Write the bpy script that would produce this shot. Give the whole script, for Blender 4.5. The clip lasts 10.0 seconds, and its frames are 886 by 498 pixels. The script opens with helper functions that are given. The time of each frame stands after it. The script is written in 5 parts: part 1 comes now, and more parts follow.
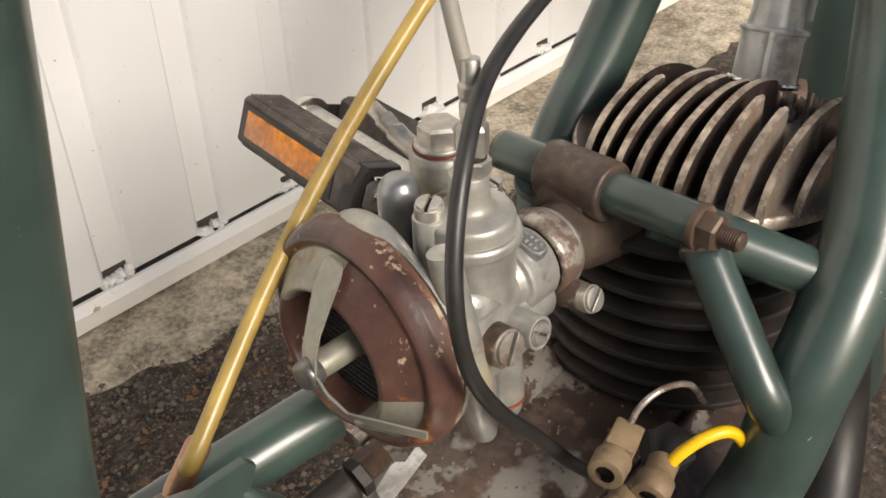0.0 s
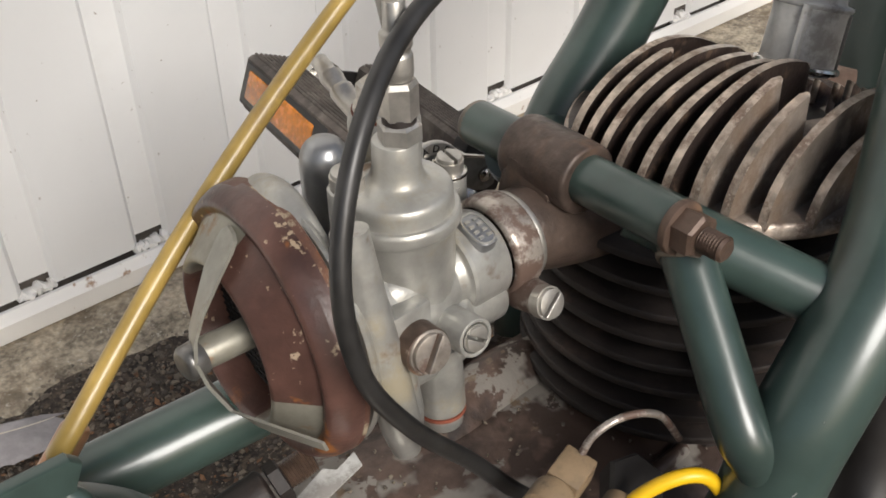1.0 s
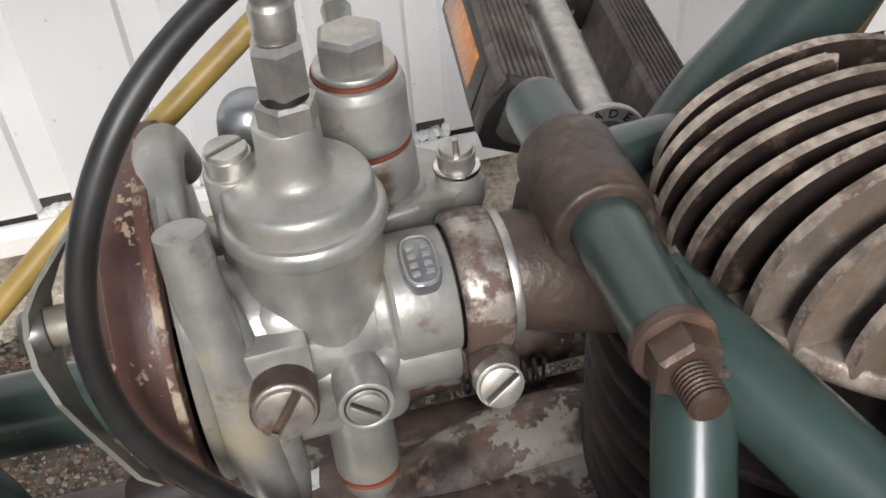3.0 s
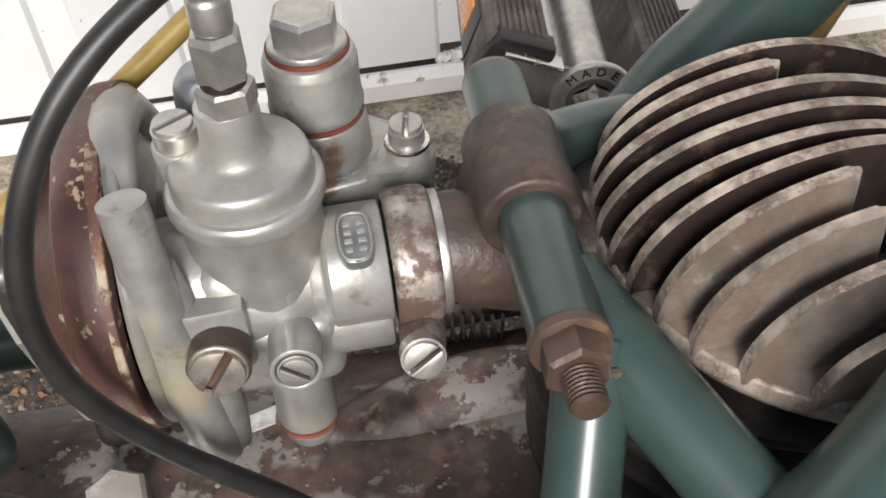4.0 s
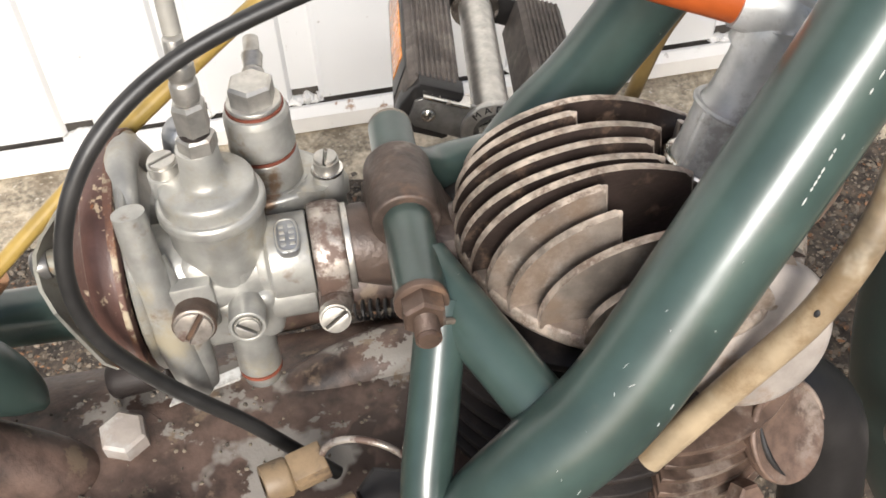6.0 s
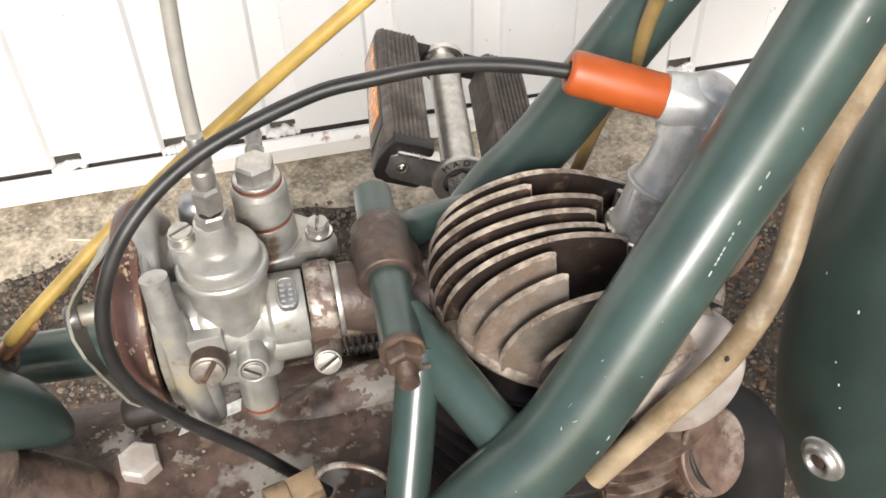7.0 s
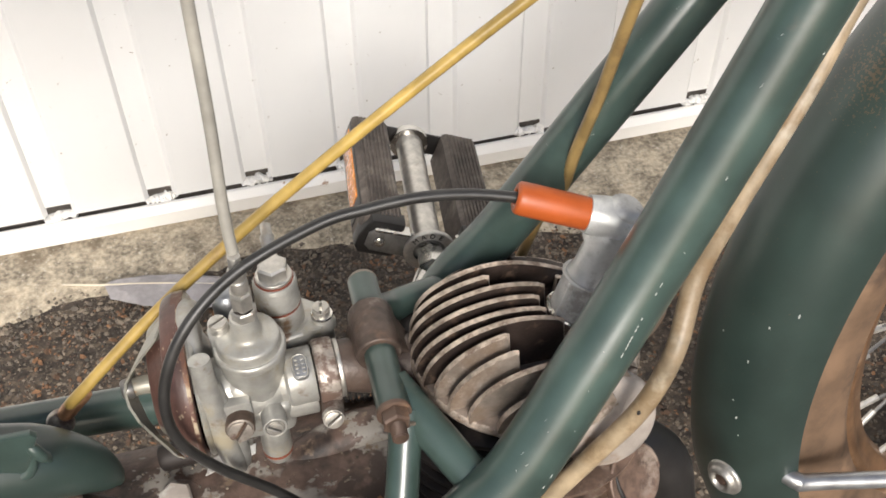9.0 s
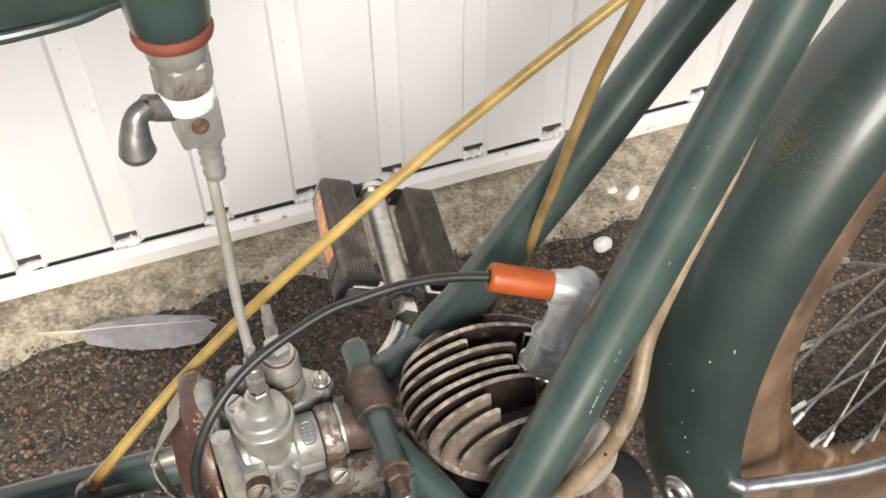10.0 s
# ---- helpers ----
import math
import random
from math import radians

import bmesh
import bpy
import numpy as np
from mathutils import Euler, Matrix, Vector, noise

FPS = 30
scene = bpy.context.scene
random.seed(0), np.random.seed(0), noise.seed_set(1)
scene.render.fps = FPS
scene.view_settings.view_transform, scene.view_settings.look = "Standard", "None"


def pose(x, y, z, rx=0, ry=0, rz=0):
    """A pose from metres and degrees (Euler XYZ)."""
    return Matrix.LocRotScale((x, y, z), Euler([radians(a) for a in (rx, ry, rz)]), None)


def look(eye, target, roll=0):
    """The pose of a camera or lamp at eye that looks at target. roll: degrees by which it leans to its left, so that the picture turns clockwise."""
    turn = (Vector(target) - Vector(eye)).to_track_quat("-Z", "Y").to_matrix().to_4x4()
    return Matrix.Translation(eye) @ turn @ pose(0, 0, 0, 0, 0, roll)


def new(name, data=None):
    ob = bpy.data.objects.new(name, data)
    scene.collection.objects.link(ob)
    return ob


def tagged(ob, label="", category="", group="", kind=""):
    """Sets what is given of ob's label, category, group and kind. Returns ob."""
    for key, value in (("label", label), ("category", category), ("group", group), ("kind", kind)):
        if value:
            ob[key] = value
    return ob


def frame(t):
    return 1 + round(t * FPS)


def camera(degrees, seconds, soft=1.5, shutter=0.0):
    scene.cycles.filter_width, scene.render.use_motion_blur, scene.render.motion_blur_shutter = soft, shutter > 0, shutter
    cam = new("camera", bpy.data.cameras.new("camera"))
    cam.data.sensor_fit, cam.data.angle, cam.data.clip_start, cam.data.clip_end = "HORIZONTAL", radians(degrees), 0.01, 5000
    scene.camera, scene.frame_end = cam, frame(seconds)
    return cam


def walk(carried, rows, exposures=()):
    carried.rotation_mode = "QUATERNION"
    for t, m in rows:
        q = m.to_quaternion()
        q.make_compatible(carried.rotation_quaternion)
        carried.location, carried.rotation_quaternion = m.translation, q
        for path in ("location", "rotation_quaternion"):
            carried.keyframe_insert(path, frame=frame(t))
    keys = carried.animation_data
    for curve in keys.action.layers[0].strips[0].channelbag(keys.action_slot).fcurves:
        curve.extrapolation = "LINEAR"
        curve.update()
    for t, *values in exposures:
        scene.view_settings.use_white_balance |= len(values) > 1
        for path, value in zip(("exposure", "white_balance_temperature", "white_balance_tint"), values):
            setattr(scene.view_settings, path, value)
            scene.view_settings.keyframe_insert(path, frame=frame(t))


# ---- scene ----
cam = camera(47.14, 10.0, soft=1.7)
PATH = [
    (0, (-0.0321, 0.0469, 0.7163), (0.2609, 0.3264, 0.4230), -1.82),
    (0.5, (0.0067, 0.0496, 0.7017), (0.2771, 0.3477, 0.4050), -2.43),
    (1, (0.0417, 0.0403, 0.6780), (0.2987, 0.3510, 0.3824), -1.16),
    (1.5, (0.0920, 0.0324, 0.6640), (0.2987, 0.3716, 0.3604), -2.51),
    (2, (0.1306, 0.0407, 0.6544), (0.2959, 0.3967, 0.3447), -2.71),
    (2.2, (0.1482, 0.0446, 0.6530), (0.2906, 0.4082, 0.3406), -3.54),
    (3.3, (0.2084, 0.0700, 0.6427), (0.2678, 0.4339, 0.3049), -4.80),
    (3.5, (0.2138, 0.0702, 0.6442), (0.2672, 0.4271, 0.2981), -4.53),
    (4, (0.2256, 0.0639, 0.6657), (0.2718, 0.4066, 0.3045), -3.46),
    (4.5, (0.2334, 0.0411, 0.6901), (0.2904, 0.3844, 0.3311), -1.95),
    (5, (0.2433, 0.0173, 0.7129), (0.2978, 0.3637, 0.3565), -2.49),
    (5.2, (0.2438, 0.0065, 0.7167), (0.2966, 0.3536, 0.3606), -2.89),
    (6.3, (0.2452, -0.0403, 0.7631), (0.2979, 0.3062, 0.4066), -3.71),
    (6.5, (0.2437, -0.0467, 0.7761), (0.3005, 0.2999, 0.4202), -3.37),
    (7, (0.2382, -0.0623, 0.8094), (0.3055, 0.2834, 0.4545), -2.19),
    (7.5, (0.2313, -0.0763, 0.8448), (0.3068, 0.2691, 0.4912), -1.46),
    (8, (0.2251, -0.0861, 0.8780), (0.3057, 0.2571, 0.5234), -1.33),
    (8.5, (0.2199, -0.1018, 0.9028), (0.3054, 0.2421, 0.5500), -0.73),
    (9, (0.2146, -0.1160, 0.9314), (0.3054, 0.2240, 0.5761), -0.66),
    (9.5, (0.2042, -0.1274, 0.9648), (0.3054, 0.2078, 0.6078), -0.50),
    (10, (0.1855, -0.1228, 1.0296), (0.3041, 0.2010, 0.6675), -0.62),
]
K = 0.86  # the plan's unit in metres
walk(cam, [(t, look(Vector(eye) * K, Vector(target) * K, roll)) for t, eye, target, roll in PATH],
     exposures=[(0.0, 0.26, 6620, 10), (1.0, 0.06, 6200, 10), (2.1, -0.11, 5830, 10), (3.5, 0.14, 5920, 10), (4.6, 0.40, 6040, 10), (6.4, 0.71, 6160, 10), (8.5, 0.50, 6220, 10), (10.0, 0.45, 6280, 10)])

# ---------------------------------------------------------------- light
world = bpy.data.worlds.new("sky")
scene.world = world
world.use_nodes = True
wn = world.node_tree
sky = wn.nodes.new("ShaderNodeTexSky")
sky.sky_type, sky.sun_disc = "NISHITA", False
SUN_ELEV, SUN_AZ = 32.0, 190.0
sky.sun_elevation, sky.sun_rotation = radians(SUN_ELEV), radians(SUN_AZ)
sky.air_density, sky.dust_density, sky.ozone_density = 1.0, 4.0, 1.0
wn.nodes["Background"].inputs["Strength"].default_value = 0.09
wn.links.new(sky.outputs["Color"], wn.nodes["Background"].inputs["Color"])
sun = new("sun", bpy.data.lights.new("sun", "SUN"))
sun.data.energy, sun.data.angle, sun.data.color = 3.1, radians(24), (1.0, 0.95, 0.88)
sa, se = radians(SUN_AZ), radians(SUN_ELEV)
sun_dir = Vector((math.sin(sa) * math.cos(se), math.cos(sa) * math.cos(se), math.sin(se)))
sun.matrix_world = look(sun_dir * 5, (0, 0, 0))


# ---------------------------------------------------------------- materials
def material(name, base, rough=0.5, metal=0.0, grain=60.0, vary=0.12, stain=None, stain_scale=9.0, stain_amount=(0.5, 0.62),
             stain_rough=None, bump=0.15, bump_scale=300.0, spec=0.5, coat=0.0, trans=0.0, island=0.0, stain2=None, stain2_amount=(0.58, 0.66), stain2_scale=22.0, stain_detail=6.0):
    """A principled surface: base colour varied at two scales, patches of a second and a third colour, fine relief."""
    m = bpy.data.materials.new(name)
    m.use_nodes = True
    nt = m.node_tree
    n, l = nt.nodes, nt.links
    b = n["Principled BSDF"]
    tc = n.new("ShaderNodeTexCoord")

    def tex(scale, detail=4.0, roughness=0.6):
        t = n.new("ShaderNodeTexNoise")
        t.inputs["Scale"].default_value, t.inputs["Detail"].default_value, t.inputs["Roughness"].default_value = scale, detail, roughness
        l.new(tc.outputs["Object"], t.inputs["Vector"])
        return t

    def ramp(src, lo, hi):
        r = n.new("ShaderNodeMapRange")
        r.interpolation_type = "SMOOTHSTEP"
        r.inputs["From Min"].default_value, r.inputs["From Max"].default_value = lo, hi
        l.new(src, r.inputs["Value"])
        return r.outputs["Result"]

    def mix(fac, a, c, blend="MIX"):
        x = n.new("ShaderNodeMix")
        x.data_type, x.blend_type = "RGBA", blend
        for sock, val in ((x.inputs[0], fac), (x.inputs[6], a), (x.inputs[7], c)):
            if isinstance(val, (float, int)):
                sock.default_value = val
            elif isinstance(val, tuple):
                sock.default_value = (*val, 1)
            else:
                l.new(val, sock)
        return x.outputs[2]

    big, fine = tex(grain * 0.18), tex(grain)
    dark = tuple(c * (1 - 2 * vary) for c in base)
    light = tuple(min(1.0, c * (1 + 1.4 * vary)) for c in base)
    col = mix(ramp(big.outputs["Fac"], 0.35, 0.65), dark, light)
    col = mix(0.5, col, mix(ramp(fine.outputs["Fac"], 0.3, 0.7), dark, light))
    rgh = None
    if island:
        geo = n.new("ShaderNodeNewGeometry")
        oi = n.new("ShaderNodeObjectInfo")
        add = n.new("ShaderNodeMath")
        add.operation = "ADD"
        l.new(geo.outputs["Random Per Island"], add.inputs[0])
        l.new(oi.outputs["Random"], add.inputs[1])
        fr = n.new("ShaderNodeMath")
        fr.operation = "FRACT"
        l.new(add.outputs[0], fr.inputs[0])
        col = mix(fr.outputs[0], mix(island, col, (0.02, 0.02, 0.02)), mix(island, col, light))
    if stain:
        st = tex(stain_scale, stain_detail, 0.7 if stain_detail > 4 else 0.5)
        f = ramp(st.outputs["Fac"], *stain_amount)
        col = mix(f, col, stain)
        if stain_rough is not None:
            mr = n.new("ShaderNodeMapRange")
            mr.inputs["To Min"].default_value, mr.inputs["To Max"].default_value = rough, stain_rough
            l.new(f, mr.inputs["Value"])
            rgh = mr.outputs["Result"]
            if metal:
                mm = n.new("ShaderNodeMapRange")
                mm.inputs["To Min"].default_value, mm.inputs["To Max"].default_value = metal, metal * 0.25
                l.new(f, mm.inputs["Value"])
                l.new(mm.outputs["Result"], b.inputs["Metallic"])
    if stain2:
        st = tex(stain2_scale, 5.0, 0.65)
        col = mix(ramp(st.outputs["Fac"], *stain2_amount), col, stain2)
    l.new(col, b.inputs["Base Color"])
    if rgh is None:
        mr = n.new("ShaderNodeMapRange")
        mr.inputs["To Min"].default_value, mr.inputs["To Max"].default_value = max(0.03, rough - 0.1), min(1.0, rough + 0.12)
        l.new(fine.outputs["Fac"], mr.inputs["Value"])
        rgh = mr.outputs["Result"]
    l.new(rgh, b.inputs["Roughness"])
    if not (stain and stain_rough is not None and metal):
        b.inputs["Metallic"].default_value = metal
    b.inputs["Specular IOR Level"].default_value = spec
    b.inputs["Coat Weight"].default_value = coat
    b.inputs["Coat Roughness"].default_value = 0.12
    if trans:
        b.inputs["Transmission Weight"].default_value = trans
    if bump:
        bt = tex(bump_scale, 3.0)
        bp = n.new("ShaderNodeBump")
        bp.inputs["Strength"].default_value, bp.inputs["Distance"].default_value = bump, 0.0006
        l.new(bt.outputs["Fac"], bp.inputs["Height"])
        l.new(bp.outputs["Normal"], b.inputs["Normal"])
    return m


GREEN = material("green_paint", (0.043, 0.068, 0.059), 0.29, grain=40, vary=0.2, stain=(0.085, 0.085, 0.068), stain_scale=24, stain_amount=(0.64, 0.82), stain_rough=0.42, bump=0.2, bump_scale=90, coat=0.22, stain2=(0.36, 0.38, 0.35), stain2_amount=(0.715, 0.73), stain2_scale=170)
ALLOY = material("cast_alloy", (0.37, 0.363, 0.335), 0.36, 0.50, grain=110, vary=0.15, stain=(0.30, 0.262, 0.185), stain_scale=34, stain_amount=(0.50, 0.72), stain_rough=0.55, bump=0.22, bump_scale=420, stain2=(0.19, 0.125, 0.078), stain2_amount=(0.58, 0.70), stain2_scale=44)
STEEL = material("zinc_steel", (0.50, 0.48, 0.44), 0.4, 0.8, grain=200, vary=0.15, stain=(0.25, 0.17, 0.11), stain_scale=80, stain_amount=(0.58, 0.74), stain_rough=0.6, bump=0.2)
CHROME = material("worn_chrome", (0.62, 0.60, 0.56), 0.2, 1.0, grain=120, vary=0.15, stain=(0.22, 0.13, 0.08), stain_scale=60, stain_amount=(0.58, 0.7), stain_rough=0.55, bump=0.06)
RUST = material("rusty_steel", (0.10, 0.066, 0.049), 0.42, 0.35, grain=110, vary=0.3, stain=(0.18, 0.105, 0.062), stain_scale=45, stain_amount=(0.52, 0.70), stain_rough=0.6, bump=0.4, bump_scale=500, stain2=(0.33, 0.27, 0.22), stain2_amount=(0.62, 0.70), stain2_scale=110)
DRUM = material("rusty_filter_shell", (0.092, 0.046, 0.036), 0.36, 0.0, grain=70, vary=0.3, stain=(0.23, 0.09, 0.033), stain_scale=24, stain_amount=(0.58, 0.68), stain_rough=0.65, bump=0.3, bump_scale=400, stain2=(0.40, 0.31, 0.22), stain2_amount=(0.665, 0.69), stain2_scale=110)
# burnt brown, kept extra dark for the shade between the inner fins
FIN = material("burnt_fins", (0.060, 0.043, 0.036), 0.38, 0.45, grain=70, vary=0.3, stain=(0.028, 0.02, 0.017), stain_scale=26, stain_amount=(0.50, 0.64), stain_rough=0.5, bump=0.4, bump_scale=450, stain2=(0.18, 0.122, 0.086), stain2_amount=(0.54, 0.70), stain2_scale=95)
# lighter copy for the near fins: sun on their faces put into the colour
FINLIT = material("sunlit_tan_fins", (0.34, 0.29, 0.245), 0.33, 0.55, grain=70, vary=0.3, stain=(0.175, 0.127, 0.092), stain_scale=34, stain_amount=(0.47, 0.66), stain_rough=0.5, bump=0.45, bump_scale=420, stain2=(0.50, 0.45, 0.39), stain2_amount=(0.56, 0.70), stain2_scale=75)
# bare worn metal, brightened further for the light on the fin tops
FINEDGE = material("worn_lit_fin_edges", (0.46, 0.385, 0.315), 0.34, 0.4, grain=220, vary=0.35, stain=(0.13, 0.085, 0.06), stain_scale=130, stain_amount=(0.46, 0.64), stain_rough=0.5, bump=0.5, bump_scale=450, stain2=(0.44, 0.39, 0.33), stain2_amount=(0.56, 0.70), stain2_scale=260)
DOME = material("dull_grey_dome", (0.33, 0.335, 0.34), 0.34, 0.75, grain=90, vary=0.15)
CASTIRON = material("brown_cast_iron", (0.078, 0.056, 0.045), 0.45, 0.3, grain=120, vary=0.3, stain=(0.125, 0.074, 0.047), stain_scale=38, stain_amount=(0.54, 0.74), stain_rough=0.6, bump=0.5, bump_scale=420, stain2=(0.16, 0.135, 0.115), stain2_amount=(0.60, 0.74), stain2_scale=60)
WELD = material("rust_tinged_weld", (0.14, 0.115, 0.088), 0.5, 0.1, grain=150, vary=0.35, stain=(0.22, 0.15, 0.10), stain_scale=60, stain_amount=(0.48, 0.66), bump=0.5, bump_scale=500)
PLATESTEEL = material("dark_plate_steel", (0.21, 0.205, 0.195), 0.34, 0.7, grain=150, vary=0.2, stain=(0.09, 0.075, 0.06), stain_scale=55, stain_amount=(0.52, 0.7), stain_rough=0.5, bump=0.15)
TIN = material("bare_tin_with_rust", (0.30, 0.285, 0.235), 0.45, 0.4, grain=90, vary=0.18, stain=(0.26, 0.13, 0.045), stain_scale=60, stain_amount=(0.55, 0.68), stain_rough=0.65, bump=0.3)
CHIPBAND = material("chipped_cream_rim", (0.33, 0.27, 0.185), 0.62, 0.0, grain=120, vary=0.25, stain=(0.115, 0.055, 0.038), stain_scale=85, stain_amount=(0.44, 0.52), bump=0.4, stain2=(0.20, 0.085, 0.035), stain2_amount=(0.58, 0.70), stain2_scale=40)
# oily black, taken darker still for the deep shade round the cylinder
BARREL = material("shade_dark_barrel", (0.019, 0.014, 0.012), 0.58, 0.1, grain=90, vary=0.3, stain=(0.048, 0.031, 0.024), stain_scale=40, stain_amount=(0.54, 0.72), bump=0.35, bump_scale=600)
CASE = material("oily_crankcase", (0.086, 0.056, 0.043), 0.52, 0.1, grain=120, vary=0.45, stain=(0.225, 0.205, 0.18), stain_scale=17, stain_amount=(0.558, 0.578), stain_rough=0.5, bump=0.8, bump_scale=240, stain2=(0.16, 0.115, 0.078), stain2_amount=(0.58, 0.66), stain2_scale=70, stain_detail=6.0)
RUBBER = material("black_rubber", (0.022, 0.021, 0.02), 0.38, grain=120, vary=0.25, bump=0.1)
PEDALRUB = material("dusty_pedal_rubber", (0.095, 0.078, 0.066), 0.75, grain=140, vary=0.3, stain=(0.19, 0.165, 0.14), stain_scale=50, stain_amount=(0.5, 0.7), bump=0.5, bump_scale=500)
YELLOW = material("yellowed_sleeve", (0.36, 0.245, 0.062), 0.38, grain=50, vary=0.25, stain=(0.22, 0.14, 0.05), stain_scale=22, stain_amount=(0.52, 0.7), bump=0.1, coat=0.2)
HOSE = material("aged_clear_hose", (0.29, 0.225, 0.145), 0.42, grain=60, vary=0.3, stain=(0.19, 0.13, 0.07), stain_scale=34, stain_amount=(0.46, 0.66), bump=0.3, stain2=(0.38, 0.33, 0.25), stain2_amount=(0.56, 0.68), stain2_scale=20)
GEARSLEEVE = material("browned_sleeve", (0.235, 0.16, 0.06), 0.4, grain=50, vary=0.25, stain=(0.14, 0.09, 0.04), stain_scale=22, stain_amount=(0.5, 0.7), bump=0.1)
GREYCABLE = material("grey_cable_sleeve", (0.30, 0.285, 0.25), 0.42, grain=60, vary=0.15, bump=0.1)
ORANGE = material("orange_plastic", (0.37, 0.076, 0.013), 0.44, grain=60, vary=0.1, bump=0.08, stain=(0.26, 0.045, 0.014), stain_scale=40, stain_amount=(0.6, 0.75))
AMBER = material("amber_reflector", (0.75, 0.24, 0.01), 0.25, grain=200, vary=0.25, bump=0.5, bump_scale=900, coat=0.5)
REDWASHER = material("fibre_washer", (0.20, 0.055, 0.030), 0.7, grain=150, vary=0.2)
YWIRE = material("yellow_wire", (0.85, 0.52, 0.01), 0.35, grain=60, vary=0.06)
BEIGE = material("beige_terminal_plastic", (0.22, 0.155, 0.09), 0.5, grain=120, vary=0.25, stain=(0.1, 0.07, 0.05), stain_scale=60, stain_amount=(0.5, 0.65))
PRESSED = material("pressed_tin_shroud", (0.58, 0.58, 0.56), 0.36, 0.3, grain=90, vary=0.2, stain=(0.30, 0.285, 0.265), stain_scale=45, stain_amount=(0.5, 0.66), stain_rough=0.5, bump=0.3, bump_scale=250)
GREYPLATE = material("grey_alloy_shell", (0.38, 0.335, 0.295), 0.45, 0.2, grain=70, vary=0.2, stain=(0.27, 0.20, 0.15), stain_scale=45, stain_amount=(0.52, 0.68), bump=0.3, stain2=(0.46, 0.44, 0.41), stain2_amount=(0.56, 0.66), stain2_scale=30)
CLAMP = material("tarnished_clamp", (0.38, 0.34, 0.30), 0.34, 0.65, grain=120, vary=0.3, stain=(0.115, 0.075, 0.058), stain_scale=85, stain_amount=(0.44, 0.58), stain_rough=0.6, bump=0.3)
EXHAUST = material("rusty_exhaust_parts", (0.185, 0.122, 0.09), 0.5, 0.25, grain=100, vary=0.35, stain=(0.27, 0.215, 0.175), stain_scale=45, stain_amount=(0.5, 0.66), bump=0.4, bump_scale=500)
TYREBROWN = material("dust_brown_tyre", (0.16, 0.10, 0.06), 0.7, grain=40, vary=0.3, stain=(0.07, 0.045, 0.03), stain_scale=14, stain_amount=(0.5, 0.66), bump=0.3)
COPPER = material("bronze_ferrule", (0.42, 0.24, 0.14), 0.35, 0.8, grain=150, vary=0.2)
STRAP = material("dull_tin_strap", (0.36, 0.35, 0.30), 0.42, 0.4, grain=90, vary=0.15, stain=(0.20, 0.16, 0.11), stain_scale=55, stain_amount=(0.58, 0.74), stain_rough=0.6)
MESH = material("black_filter_mesh", (0.012, 0.011, 0.011), 0.6, grain=300, vary=0.3)
DOORW = material("white_door_paint", (0.72, 0.715, 0.70), 0.4, grain=8, vary=0.02, stain=(0.66, 0.645, 0.61), stain_scale=5, stain_amount=(0.55, 0.85), bump=0.04, bump_scale=90, stain2=(0.30, 0.25, 0.20), stain2_amount=(0.685, 0.705), stain2_scale=150)
SILLW = material("chipped_sill_paint", (0.78, 0.76, 0.72), 0.5, grain=14, vary=0.04, stain=(0.33, 0.21, 0.13), stain_scale=20, stain_amount=(0.66, 0.72), bump=0.2, bump_scale=120, stain2=(0.45, 0.42, 0.38), stain2_amount=(0.68, 0.74), stain2_scale=45)
GAPSHADE = material("painted_gap_shade", (0.07, 0.06, 0.05), 0.8, grain=60, vary=0.3)
CONCRETE = material("sandy_concrete", (0.41, 0.35, 0.26), 0.88, grain=190, vary=0.35, stain=(0.16, 0.125, 0.085), stain_scale=12, stain_amount=(0.50, 0.68), bump=1.0, bump_scale=330, stain2=(0.50, 0.45, 0.37), stain2_amount=(0.60, 0.66), stain2_scale=210)
ASPHALT = material("worn_asphalt", (0.052, 0.040, 0.030), 0.88, grain=230, vary=0.45, stain=(0.115, 0.088, 0.062), stain_scale=90, stain_amount=(0.5, 0.62), bump=1.0, bump_scale=260, stain2=(0.34, 0.29, 0.23), stain2_amount=(0.64, 0.68), stain2_scale=260)
PEBBLE = material("pebbles", (0.175, 0.142, 0.105), 0.75, grain=300, vary=0.25, island=0.75, bump=0.3, bump_scale=800)
RUSTPEBBLE = material("rusty_pebbles", (0.165, 0.086, 0.042), 0.75, grain=300, vary=0.25, island=0.75, bump=0.3, bump_scale=800)
LEAFBIT = material("brown_leaf_bits", (0.20, 0.10, 0.045), 0.8, grain=200, vary=0.35, island=0.7)
WHITESTONE = material("white_stone", (0.85, 0.84, 0.80), 0.6, grain=100, vary=0.05)
FEATHER = material("grey_feather", (0.32, 0.30, 0.30), 0.75, grain=120, vary=0.12, bump=0.4, bump_scale=500)
QUILL = material("cream_quill", (0.62, 0.56, 0.44), 0.5, grain=100, vary=0.08)
RIM = material("rusty_rim", (0.15, 0.085, 0.045), 0.5, 0.35, grain=60, vary=0.3, stain=(0.30, 0.21, 0.14), stain_scale=20, stain_amount=(0.5, 0.66), stain_rough=0.6, stain2=(0.05, 0.03, 0.02), stain2_amount=(0.6, 0.7), stain2_scale=14)
CHAMFERBLACK = material("black_steel", (0.022, 0.02, 0.019), 0.45, 0.2, grain=100, vary=0.2)


